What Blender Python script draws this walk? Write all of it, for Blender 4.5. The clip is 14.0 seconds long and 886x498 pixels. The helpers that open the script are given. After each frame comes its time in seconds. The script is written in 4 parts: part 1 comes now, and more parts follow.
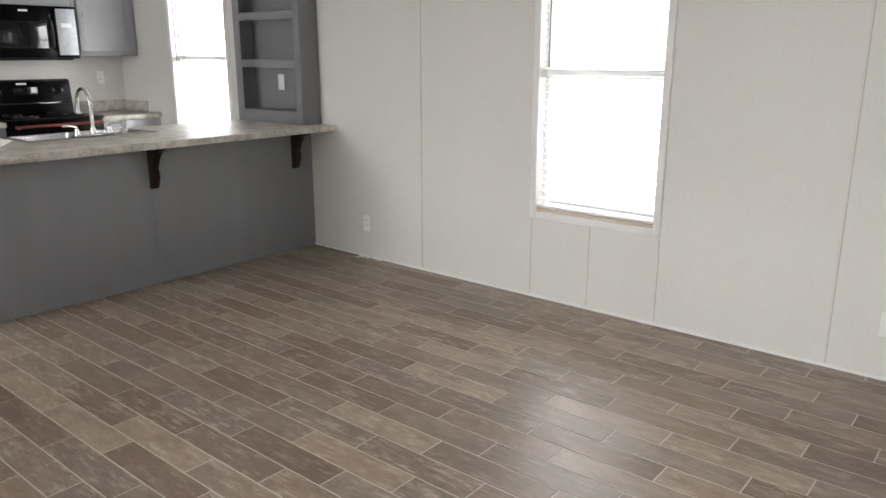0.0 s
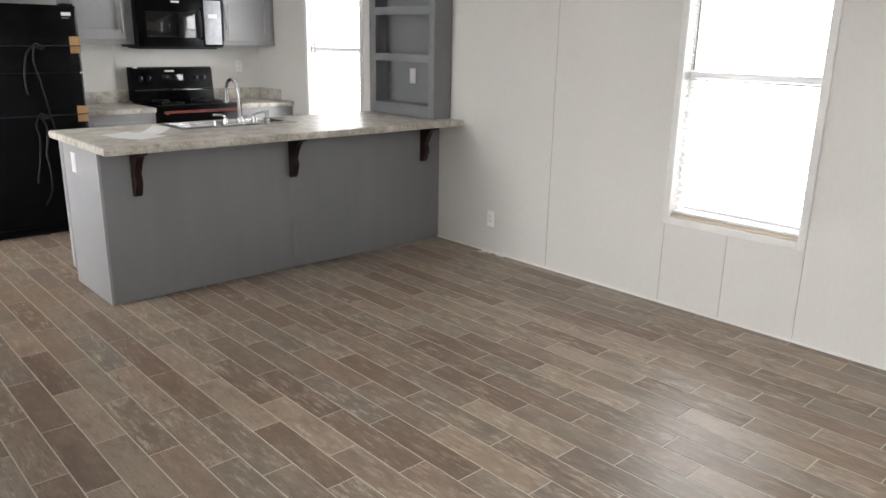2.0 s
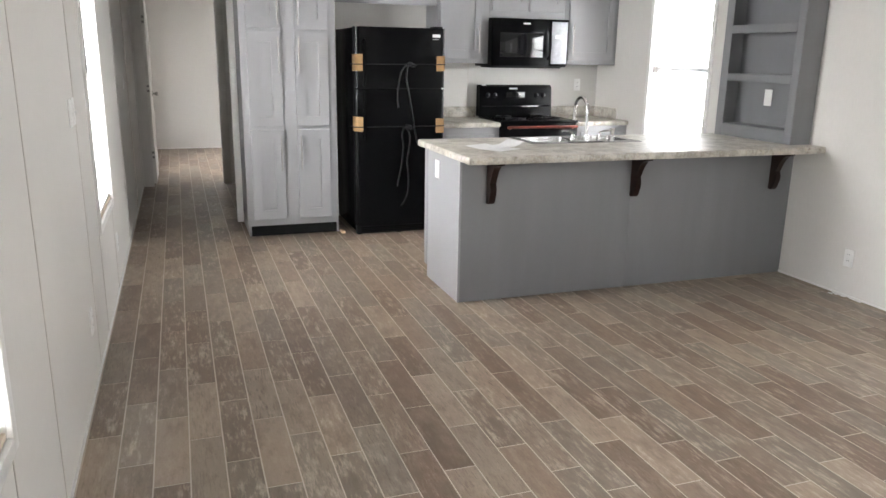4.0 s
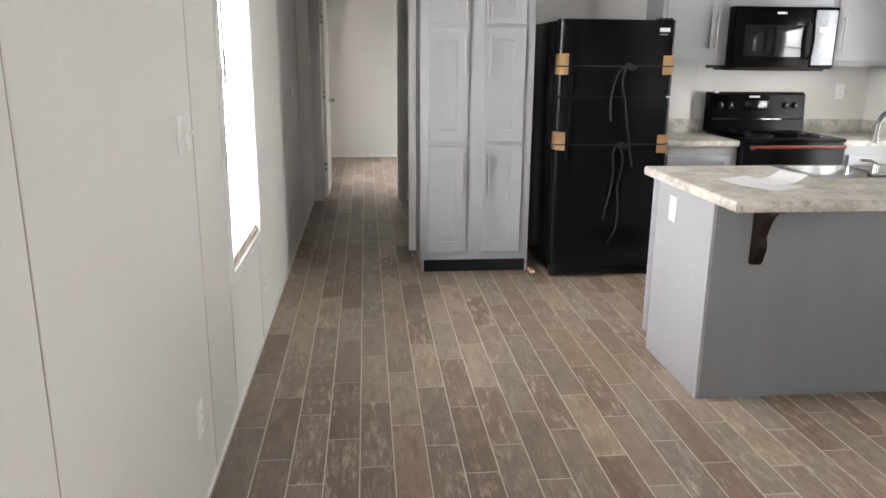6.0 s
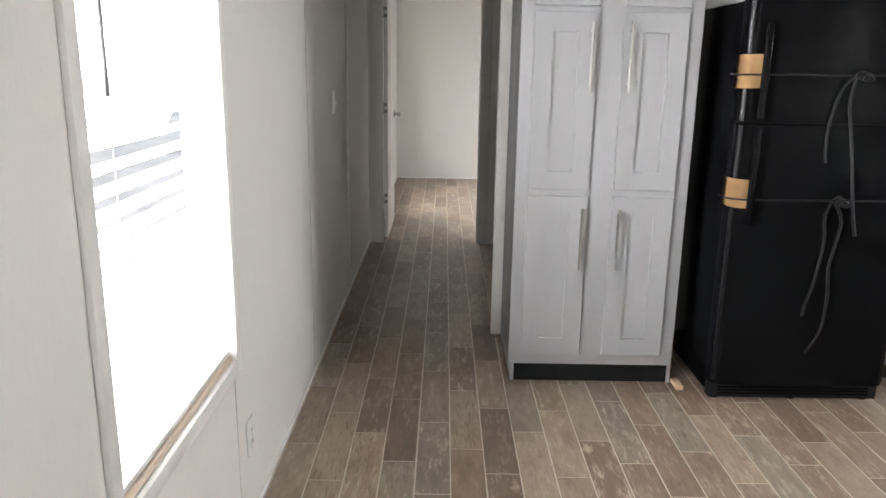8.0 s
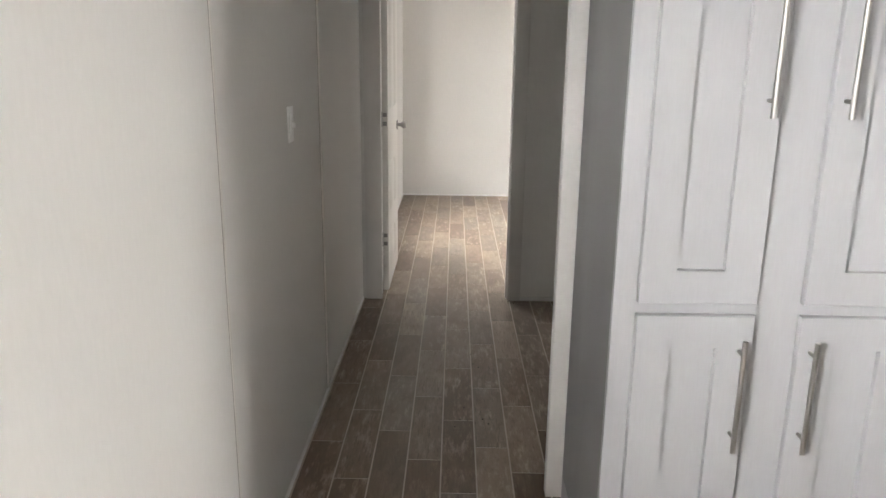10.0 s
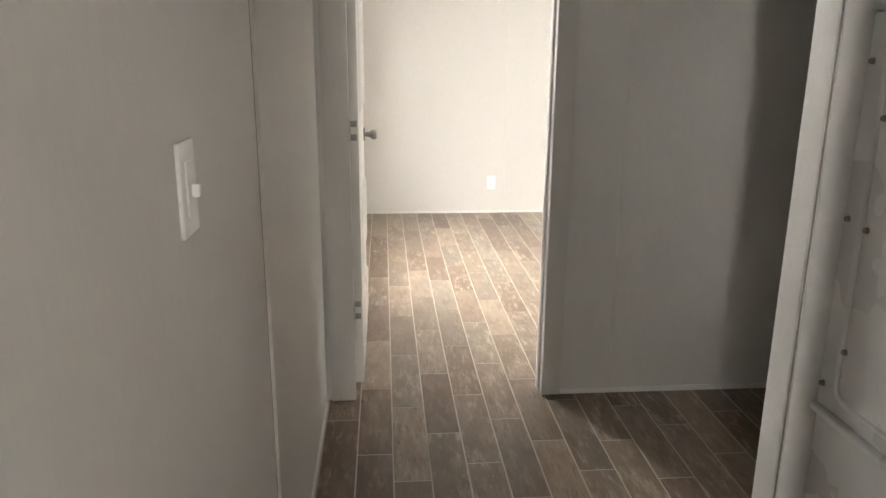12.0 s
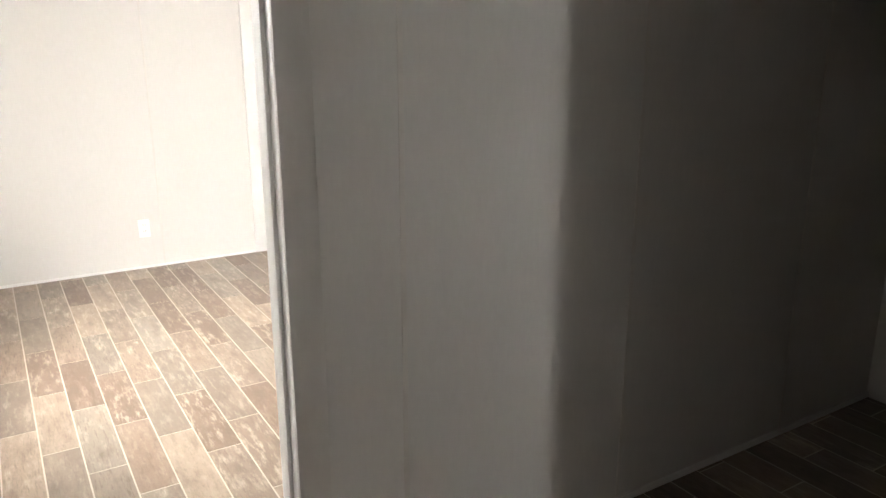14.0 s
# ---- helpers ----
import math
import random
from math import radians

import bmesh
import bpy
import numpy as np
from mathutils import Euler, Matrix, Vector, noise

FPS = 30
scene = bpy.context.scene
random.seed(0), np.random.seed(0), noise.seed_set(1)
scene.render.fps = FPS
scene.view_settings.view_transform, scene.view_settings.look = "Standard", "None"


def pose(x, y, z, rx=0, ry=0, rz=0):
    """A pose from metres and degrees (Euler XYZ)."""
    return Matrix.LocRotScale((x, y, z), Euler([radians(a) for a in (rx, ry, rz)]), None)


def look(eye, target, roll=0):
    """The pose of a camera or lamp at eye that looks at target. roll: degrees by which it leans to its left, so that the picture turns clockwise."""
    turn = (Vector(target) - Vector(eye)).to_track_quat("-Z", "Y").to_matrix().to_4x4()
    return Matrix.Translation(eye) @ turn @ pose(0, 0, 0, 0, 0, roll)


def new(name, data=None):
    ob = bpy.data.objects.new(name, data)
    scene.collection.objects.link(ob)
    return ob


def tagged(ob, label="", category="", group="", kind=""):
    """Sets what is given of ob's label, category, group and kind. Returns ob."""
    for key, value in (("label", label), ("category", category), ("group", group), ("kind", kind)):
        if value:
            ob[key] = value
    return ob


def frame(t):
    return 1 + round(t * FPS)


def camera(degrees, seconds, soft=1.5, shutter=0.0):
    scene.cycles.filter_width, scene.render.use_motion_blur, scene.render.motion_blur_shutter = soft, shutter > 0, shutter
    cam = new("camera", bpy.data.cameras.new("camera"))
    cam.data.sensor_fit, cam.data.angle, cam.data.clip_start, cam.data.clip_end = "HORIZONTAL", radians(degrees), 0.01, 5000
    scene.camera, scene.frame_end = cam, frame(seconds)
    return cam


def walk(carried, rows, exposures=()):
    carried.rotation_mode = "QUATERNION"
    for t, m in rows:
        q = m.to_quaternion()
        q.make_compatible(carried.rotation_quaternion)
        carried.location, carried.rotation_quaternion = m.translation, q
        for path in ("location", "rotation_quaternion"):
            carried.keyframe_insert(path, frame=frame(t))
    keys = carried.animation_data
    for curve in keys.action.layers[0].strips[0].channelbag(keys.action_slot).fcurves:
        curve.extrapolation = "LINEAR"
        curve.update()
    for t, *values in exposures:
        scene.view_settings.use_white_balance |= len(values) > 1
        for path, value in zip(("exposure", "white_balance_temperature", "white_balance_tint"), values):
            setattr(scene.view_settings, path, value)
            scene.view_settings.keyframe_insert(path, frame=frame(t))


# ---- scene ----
cam = camera(61.8, 14.0)
PATH = [
    (0, (0.812, -4.311, 1.432), (2.3, -3.076, 0.921), -0.0),
    (0.5, (0.785, -4.295, 1.435), (2.3, -3.099, 0.909), 0.2),
    (1, (0.783, -4.275, 1.444), (2.291, -3.076, 0.907), 0.3),
    (1.5, (0.73, -4.225, 1.468), (2.203, -2.986, 0.926), 0.7),
    (2, (0.674, -4.187, 1.491), (1.976, -2.77, 0.948), 1.0),
    (2.5, (0.603, -4.146, 1.498), (1.677, -2.55, 0.953), 1.1),
    (3, (0.591, -4.172, 1.526), (1.479, -2.464, 0.985), 1.0),
    (3.5, (0.517, -4.156, 1.523), (1.287, -2.386, 0.998), 0.9),
    (4, (0.437, -4.06, 1.477), (1.084, -2.236, 0.971), 1.0),
    (6.5, (0.576, -2.399, 1.445), (0.71, -0.468, 0.945), 0.7),
    (7, (0.589, -1.924, 1.453), (0.677, 0.011, 0.957), 1.0),
    (7.5, (0.671, -1.55, 1.468), (0.705, 0.388, 0.974), 0.9),
    (8, (0.596, -1.123, 1.426), (0.598, 0.817, 0.938), 0.9),
    (8.5, (0.601, -0.674, 1.427), (0.579, 1.265, 0.937), 0.8),
    (9, (0.612, -0.306, 1.435), (0.579, 1.633, 0.943), 0.7),
    (11.5, (0.31, 1.64, 1.405), (0.374, 3.57, 0.882), 0.5),
    (12, (0.244, 1.989, 1.38), (0.399, 3.913, 0.855), 0.4),
    (12.5, (0.218, 2.296, 1.404), (0.537, 4.199, 0.88), 0.3),
    (13, (0.293, 2.634, 1.394), (0.829, 4.491, 0.879), 0.2),
    (13.5, (0.342, 2.966, 1.382), (1.097, 4.743, 0.859), 0.1),
    (14, (0.379, 3.301, 1.388), (1.388, 4.945, 0.858), -0.1),
]
walk(cam, [(t, look(eye, target, roll)) for t, eye, target, roll in PATH],
     [(0.0, -0.45, 6500, 10), (2.0, -0.32, 6500, 10), (3.5, 0.10, 6450, 10), (7.0, 0.15, 6500, 10), (9.0, 0.36, 6450, 10), (11.5, 0.90, 6950, 10), (14.0, 1.08, 6750, 10)])

# ---- world and light ----
world = bpy.data.worlds.new("world")
world.use_nodes = True
scene.world = world
sky = world.node_tree.nodes.new("ShaderNodeTexSky")
sky.sky_type, sky.sun_disc = "NISHITA", False
sky.sun_elevation, sky.sun_rotation = radians(52), radians(180)
world.node_tree.links.new(sky.outputs["Color"], world.node_tree.nodes["Background"].inputs["Color"])
world.node_tree.nodes["Background"].inputs["Strength"].default_value = 0.12
sun_data = bpy.data.lights.new("sun", "SUN")
sun_data.energy, sun_data.angle, sun_data.color = 5.0, radians(1), (1, 0.96, 0.9)
sun = new("sun", sun_data)
sun.matrix_world = look((0, -30, 38), (0, 0, 0))


def window_light(name, x, y0, y1, toward, watts, out, height, aim, color=(1.0, 0.99, 0.985)):
    """Daylight that falls in at one window; toward is +1 or -1 along x."""
    d = bpy.data.lights.new(name, "AREA")
    d.shape, d.size, d.size_y, d.energy, d.color = "RECTANGLE", 6.4, 2.0, watts, color
    ob = new(name, d)
    ym = (y0 + y1) / 2
    ob.matrix_world = look((x - toward * out, ym, height), (x, ym, aim))
    return ob


RX = 4.465          # inner face of the wall with the kitchen window
CEIL = 2.42
# windows: wall side, outer casing y0, y1, z0, z1; the daylight's watts, distance outside, height and aim
WINDOWS = [
    (0, -3.03, -2.19, 0.54, 2.06, 540, 0.62, 1.95, 1.50),
    (0, 0.055, 0.900, 0.545, 2.06, 1350, 0.62, 1.85, 1.55),
    (1, -2.770, -1.954, 0.492, 2.03, 390, 0.62, 1.45, 1.45),
    (1, 0.955, 1.835, 0.60, 2.06, 620, 0.62, 1.50, 1.50),
    # last two: unseen bedroom windows, added to light that room
    (1, 5.70, 6.54, 0.545, 2.06, 620, 0.62, 2.15, 1.48),
    (0, 6.05, 6.89, 0.545, 2.06, 650, 0.62, 2.15, 1.48),
]
for side, y0, y1, z0, z1, *lamp in WINDOWS:
    window_light("daylight_lamp", RX + 0.16 if side else -0.16, y0, y1, -1 if side else 1, *lamp)


# lamp outside the added, unseen south window, for more light along the rooms
south = bpy.data.lights.new("daylight_lamp", "AREA")
south.shape, south.size, south.size_y, south.energy, south.color = "RECTANGLE", 2.6, 1.9, 40, (1.0, 0.99, 0.985)
new("daylight_lamp", south).matrix_world = look((2.2, -7.05, 1.75), (2.2, -6.4, 1.58))


# ---- materials ----
def nodes_of(name):
    m = bpy.data.materials.new(name)
    m.use_nodes = True
    nt = m.node_tree
    return m, nt, nt.nodes["Principled BSDF"]


def add(nt, kind, **values):
    n = nt.nodes.new(kind)
    for key, value in values.items():
        n.inputs[key].default_value = value
    return n


def mixed(nt, fac, a, b):
    """Colour a where fac is 0, b where it is 1; a and b are colours or sockets."""
    n = nt.nodes.new("ShaderNodeMix")
    n.data_type = "RGBA"
    nt.links.new(fac, n.inputs[0])
    for socket, value in ((n.inputs[6], a), (n.inputs[7], b)):
        if isinstance(value, tuple):
            socket.default_value = (*value, 1)
        else:
            nt.links.new(value, socket)
    return n.outputs[2]


def ramp(nt, socket, lo, hi):
    n = nt.nodes.new("ShaderNodeMapRange")
    n.inputs["From Min"].default_value, n.inputs["From Max"].default_value = lo, hi
    nt.links.new(socket, n.inputs["Value"])
    return n.outputs["Result"]


def spot(nt, scale=(1, 1, 1)):
    """World position, stretched."""
    g = nt.nodes.new("ShaderNodeNewGeometry")
    m = nt.nodes.new("ShaderNodeVectorMath")
    m.operation = "MULTIPLY"
    m.inputs[1].default_value = scale
    nt.links.new(g.outputs["Position"], m.inputs[0])
    return m.outputs[0]


def noise_at(nt, vector, scale, detail=4, rough=0.55):
    n = add(nt, "ShaderNodeTexNoise", Scale=scale, Detail=detail, Roughness=rough)
    nt.links.new(vector, n.inputs["Vector"])
    return n.outputs["Fac"]


def bumped(nt, bsdf, height, strength, distance):
    b = add(nt, "ShaderNodeBump", Strength=strength, Distance=distance)
    nt.links.new(height, b.inputs["Height"])
    nt.links.new(b.outputs["Normal"], bsdf.inputs["Normal"])


def surface(name, color, rough=0.5, metal=0.0, vary=0.06, scale=3.0, stretch=(1, 1, 1), grain=60, bump=0.05, dist=0.001, spec=0.5):
    """Paint, plastic or metal with large blotches, fine grain and relief."""
    m, nt, b = nodes_of(name)
    at = spot(nt, stretch)
    big, fine = noise_at(nt, at, scale, 3), noise_at(nt, at, grain, 3)
    dark = tuple(c * (1 - 2 * vary) for c in color)
    light = tuple(min(1, c * (1 + vary)) for c in color)
    base = mixed(nt, ramp(nt, big, 0.3, 0.7), dark, light)
    base = mixed(nt, ramp(nt, fine, 0.2, 2.4), base, tuple(c * 0.8 for c in color))
    nt.links.new(base, b.inputs["Base Color"])
    r = nt.nodes.new("ShaderNodeMapRange")
    r.inputs["To Min"].default_value, r.inputs["To Max"].default_value = rough * 0.85, min(1, rough * 1.15)
    nt.links.new(big, r.inputs["Value"])
    nt.links.new(r.outputs["Result"], b.inputs["Roughness"])
    b.inputs["Metallic"].default_value = metal
    b.inputs["Specular IOR Level"].default_value = spec
    if bump:
        bumped(nt, b, fine, bump, dist)
    return m


def tile_material():
    m, nt, b = nodes_of("wood_look_tile")
    info, geo = nt.nodes.new("ShaderNodeObjectInfo"), nt.nodes.new("ShaderNodeNewGeometry")
    total = nt.nodes.new("ShaderNodeMath")
    nt.links.new(info.outputs["Random"], total.inputs[0])
    nt.links.new(geo.outputs["Random Per Island"], total.inputs[1])
    frac = nt.nodes.new("ShaderNodeMath")
    frac.operation = "FRACT"
    nt.links.new(total.outputs[0], frac.inputs[0])
    rnd = frac.outputs[0]
    shift = nt.nodes.new("ShaderNodeVectorMath")
    shift.operation = "MULTIPLY_ADD"
    shift.inputs[1].default_value = (37, 53, 11)
    comb = nt.nodes.new("ShaderNodeCombineXYZ")
    for i in range(3):
        nt.links.new(rnd, comb.inputs[i])
    nt.links.new(comb.outputs[0], shift.inputs[0])
    nt.links.new(spot(nt, (1, 0.36, 1)), shift.inputs[2])
    at = shift.outputs[0]

    def stretched(factor):
        n = nt.nodes.new("ShaderNodeVectorMath")
        n.operation = "MULTIPLY"
        n.inputs[1].default_value = factor
        nt.links.new(at, n.inputs[0])
        return n.outputs[0]

    def maths(kind, a, b=0.0):
        n = nt.nodes.new("ShaderNodeMath")
        n.operation = kind
        for k, v in enumerate((a, b)):
            if isinstance(v, (int, float)):
                n.inputs[k].default_value = v
            else:
                nt.links.new(v, n.inputs[k])
        return n.outputs[0]
    worn = noise_at(nt, at, 10, 4, 0.6)
    cloud = noise_at(nt, stretched((1, 0.9, 1)), 17, 5, 0.68)
    streak = noise_at(nt, stretched((1, 0.55, 1)), 48, 6, 0.68)
    hair = noise_at(nt, stretched((1, 0.26, 1)), 135, 4, 0.65)
    fine = noise_at(nt, at, 170, 3, 0.6)
    second = maths("FRACT", maths("MULTIPLY", rnd, 7.31))
    third = maths("FRACT", maths("MULTIPLY", rnd, 23.7))
    tone = nt.nodes.new("ShaderNodeValToRGB")
    el = tone.color_ramp.elements
    el[0].position, el[0].color = 0.0, (0.138, 0.091, 0.065, 1)
    el[1].position, el[1].color = 1.0, (0.339, 0.264, 0.202, 1)
    for p, c in ((0.18, (0.177, 0.120, 0.086)), (0.38, (0.189, 0.157, 0.126)), (0.58, (0.242, 0.172, 0.126)), (0.76, (0.239, 0.201, 0.163)), (0.90, (0.306, 0.230, 0.172))):
        e = el.new(p)
        e.color = (*c, 1)
    nt.links.new(rnd, tone.inputs[0])
    base = mixed(nt, maths("MULTIPLY", ramp(nt, worn, 0.46, 0.70), 0.5), tone.outputs[0], (0.323, 0.254, 0.194))
    base = mixed(nt, maths("MULTIPLY", ramp(nt, cloud, 0.50, 0.30), 0.55), base, (0.126, 0.092, 0.070))
    # whitewash left in the grain, heavier on some tiles than on others
    wash = maths("MULTIPLY", ramp(nt, streak, 0.49, 0.62), ramp(nt, cloud, 0.40, 0.60))
    base = mixed(nt, maths("MULTIPLY", wash, maths("MULTIPLY", ramp(nt, second, -0.2, 0.9), 0.8)), base, (0.537, 0.452, 0.360))
    base = mixed(nt, maths("MULTIPLY", ramp(nt, hair, 0.53, 0.68), maths("MULTIPLY", third, 0.75)), base, (0.096, 0.066, 0.046))
    base = mixed(nt, maths("MULTIPLY", ramp(nt, fine, 0.54, 0.95), 0.5), base, (0.107, 0.081, 0.059))
    nt.links.new(base, b.inputs["Base Color"])
    r = nt.nodes.new("ShaderNodeMapRange")
    r.inputs["To Min"].default_value, r.inputs["To Max"].default_value = 0.30, 0.46
    b.inputs["Specular IOR Level"].default_value = 0.5
    nt.links.new(worn, r.inputs["Value"])
    nt.links.new(r.outputs["Result"], b.inputs["Roughness"])
    bumped(nt, b, streak, 0.12, 0.001)
    return m


def laminate_material():
    m, nt, b = nodes_of("stone_look_laminate")
    at = spot(nt)
    big, mid, fine = noise_at(nt, at, 9, 7, 0.72), noise_at(nt, spot(nt, (1, 1.6, 1)), 26, 7, 0.72), noise_at(nt, at, 120, 3)
    base = mixed(nt, ramp(nt, big, 0.42, 0.58), (0.34, 0.31, 0.265), (0.57, 0.54, 0.49))
    base = mixed(nt, ramp(nt, mid, 0.54, 0.61), base, (0.50, 0.445, 0.365))
    base = mixed(nt, ramp(nt, mid, 0.43, 0.34), base, (0.205, 0.172, 0.140))
    base = mixed(nt, ramp(nt, fine, 0.5, 1.1), base, (0.68, 0.66, 0.62))
    nt.links.new(base, b.inputs["Base Color"])
    b.inputs["Roughness"].default_value = 0.42
    b.inputs["Specular IOR Level"].default_value = 0.4
    bumped(nt, b, fine, 0.04, 0.001)
    return m


def glass_material():
    m, nt, b = nodes_of("clear_glass")
    b.inputs["Base Color"].default_value = (0.95, 0.97, 0.97, 1)
    b.inputs["Transmission Weight"].default_value = 1.0
    b.inputs["Roughness"].default_value = 0.0
    b.inputs["IOR"].default_value = 1.02
    return m


M_WALL = surface("wall_panel_vinyl", (0.705, 0.685, 0.657), 0.55, vary=0.02, scale=1.2, stretch=(1, 1, 0.25), grain=90, bump=0.05)
M_BATTEN = surface("wall_batten", (0.71, 0.68, 0.64), 0.5, vary=0.04, scale=6)
M_GAP = surface("seam_shadow_gap", (0.34, 0.31, 0.28), 0.7, vary=0.05)
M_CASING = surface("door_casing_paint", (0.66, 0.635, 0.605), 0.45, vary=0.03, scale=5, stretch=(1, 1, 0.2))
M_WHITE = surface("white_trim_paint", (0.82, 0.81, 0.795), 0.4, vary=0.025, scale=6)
M_DOOR = surface("white_door_paint", (0.76, 0.74, 0.70), 0.42, vary=0.025, scale=4)
M_PLASTIC = surface("white_plastic", (0.89, 0.885, 0.875), 0.30, vary=0.015, scale=20, bump=0)
M_BLIND = surface("white_blind_slat", (0.82, 0.82, 0.81), 0.45, vary=0.02, scale=8, bump=0.02)
M_CEIL = surface("ceiling_board", (0.75, 0.74, 0.72), 0.8, vary=0.03, scale=2, grain=40, bump=0.2)
M_CAB = surface("grey_cabinet_wrap", (0.312, 0.311, 0.322), 0.42, vary=0.012, scale=2.5, stretch=(6, 6, 0.5), grain=40, bump=0.05)
M_PANEL = surface("dark_grey_panel", (0.201, 0.202, 0.213), 0.48, vary=0.04, scale=2, stretch=(3, 3, 0.4), grain=70, bump=0.06)
# coloured darker than the doors, in part for the shade the side stands in
M_SIDE = surface("darkened_grey_side_panel", (0.150, 0.148, 0.150), 0.42, vary=0.02, scale=2, stretch=(3, 3, 0.4), grain=70, bump=0.02)
M_BLACK = surface("black_gloss_enamel", (0.004, 0.004, 0.0045), 0.18, vary=0.1, scale=6, grain=230, bump=0.06, dist=0.0006, spec=0.045)
M_EDGE = surface("glossy_black_highlight_rod", (0.006, 0.006, 0.007), 0.16, vary=0.05, bump=0, spec=0.5)
M_BLACKG = surface("black_glass", (0.006, 0.006, 0.007), 0.07, vary=0.05, bump=0)
M_BLACKM = surface("matt_black_plastic", (0.008, 0.008, 0.009), 0.5, vary=0.1, scale=10, spec=0.2)
M_SILL = surface("pale_sill_wood", (0.66, 0.55, 0.44), 0.6, vary=0.08, scale=6, stretch=(1, 0.12, 1), grain=70, bump=0.1)
M_STEEL = surface("brushed_nickel", (0.36, 0.35, 0.335), 0.30, 1.0, vary=0.05, scale=12, stretch=(1, 1, 0.1), grain=200, bump=0.03)
M_SINK = surface("stainless_steel", (0.60, 0.60, 0.60), 0.24, 1.0, vary=0.06, scale=9, stretch=(0.2, 1, 1), grain=180, bump=0.04)
M_CHROME = surface("chrome", (0.75, 0.75, 0.76), 0.08, 1.0, vary=0.02, bump=0)
M_CARD = surface("brown_cardboard", (0.56, 0.34, 0.155), 0.75, vary=0.10, scale=14, grain=120, bump=0.15)
M_WOOD = surface("tan_raw_wood", (0.55, 0.40, 0.26), 0.6, vary=0.12, scale=6, stretch=(1, 0.12, 1), grain=70, bump=0.1)
M_CORBEL = surface("espresso_stained_wood", (0.022, 0.010, 0.007), 0.40, vary=0.25, scale=8, stretch=(1, 1, 0.2), grain=90, bump=0.1, spec=0.25)
M_FILM = surface("blue_white_protective_film", (0.46, 0.475, 0.51), 0.3, vary=0.12, scale=18, bump=0.1)
M_COPPER = surface("reddish_brown_film", (0.15, 0.032, 0.020), 0.3, vary=0.15, scale=12)
M_PAPER = surface("white_paper", (0.82, 0.82, 0.82), 0.6, vary=0.02, bump=0)
M_FURN = surface("white_enamelled_sheet_metal", (0.76, 0.755, 0.745), 0.28, vary=0.02, scale=3, bump=0.02)
M_GREY = surface("grey_metal_screw", (0.32, 0.31, 0.30), 0.35, 0.8, vary=0.1, bump=0)
M_STRAP = surface("black_strap", (0.014, 0.014, 0.015), 0.36, vary=0.1, bump=0, spec=0.2)
M_GROUT = surface("light_grout", (0.60, 0.535, 0.455), 0.6, vary=0.10, scale=4, grain=120, bump=0.1)
M_DEBRIS = surface("dark_dirt_crumb", (0.10, 0.085, 0.07), 0.8, vary=0.2, scale=30)
M_WAND = surface("grey_clear_plastic", (0.16, 0.16, 0.16), 0.3, vary=0.05, bump=0)
M_TILE = tile_material()
M_LAM = laminate_material()
M_GLASS = glass_material()


# ---- building helpers ----
def box(bm, a, b, bevel=0.0, seg=2):
    """A box from corner a to corner b, with rounded edges if bevel is given."""
    lo = Vector([min(p, q) for p, q in zip(a, b)])
    hi = Vector([max(p, q) for p, q in zip(a, b)])
    made = bmesh.ops.create_cube(bm, size=1, matrix=Matrix.LocRotScale((lo + hi) / 2, None, hi - lo))
    if bevel:
        edges = list({e for v in made["verts"] for e in v.link_edges})
        bmesh.ops.bevel(bm, geom=edges, offset=bevel, segments=seg, profile=0.5, affect="EDGES")
    return bm


def boxes(*items, bevel=0.0):
    bm = bmesh.new()
    for a, b in items:
        box(bm, a, b, bevel)
    return bm


def rod(bm, p, q, r, r2=None, seg=16):
    """A capped round bar from p to q."""
    p, q = Vector(p), Vector(q)
    m = Matrix.Translation((p + q) / 2) @ (q - p).to_track_quat("Z", "Y").to_matrix().to_4x4()
    bmesh.ops.create_cone(bm, cap_ends=True, segments=seg, radius1=r, radius2=r if r2 is None else r2, depth=(q - p).length, matrix=m)
    return bm


def tube(bm, points, r, seg=10):
    """A round bar bent along points."""
    rings = []
    pts = [Vector(p) for p in points]
    for i, p in enumerate(pts):
        d = (pts[min(i + 1, len(pts) - 1)] - pts[max(i - 1, 0)]).normalized()
        u = d.cross(Vector((0.31, 0.87, 0.38))).normalized()
        w = d.cross(u)
        rings.append([bm.verts.new(p + r * (math.cos(k * math.tau / seg) * u + math.sin(k * math.tau / seg) * w)) for k in range(seg)])
    for a, b in zip(rings, rings[1:]):
        for k in range(seg):
            bm.faces.new((a[k], a[(k + 1) % seg], b[(k + 1) % seg], b[k]))
    bm.faces.new(rings[0][::-1])
    bm.faces.new(rings[-1])
    return bm


def prism(bm, outline, axis, lo, hi):
    """A flat outline of (u, v) pushed from lo to hi along axis 'x' (u=y, v=z) or 'y' (u=x, v=z)."""
    def at(u, v, w):
        return (w, u, v) if axis == "x" else (u, w, v)
    a = [bm.verts.new(at(u, v, lo)) for u, v in outline]
    b = [bm.verts.new(at(u, v, hi)) for u, v in outline]
    n = len(a)
    for i in range(n):
        bm.faces.new((a[i], a[(i + 1) % n], b[(i + 1) % n], b[i]))
    bm.faces.new(a[::-1])
    bm.faces.new(b)
    return bm


def mesh_of(name, bm, material, origin=(0, 0, 0), smooth=True):
    bmesh.ops.recalc_face_normals(bm, faces=bm.faces)
    me = bpy.data.meshes.new(name)
    bm.to_mesh(me)
    bm.free()
    me.transform(Matrix.Translation(-Vector(origin)))
    me.materials.append(material)
    if smooth:
        me.shade_smooth()
        me.set_sharp_from_angle(angle=radians(32))
    return me


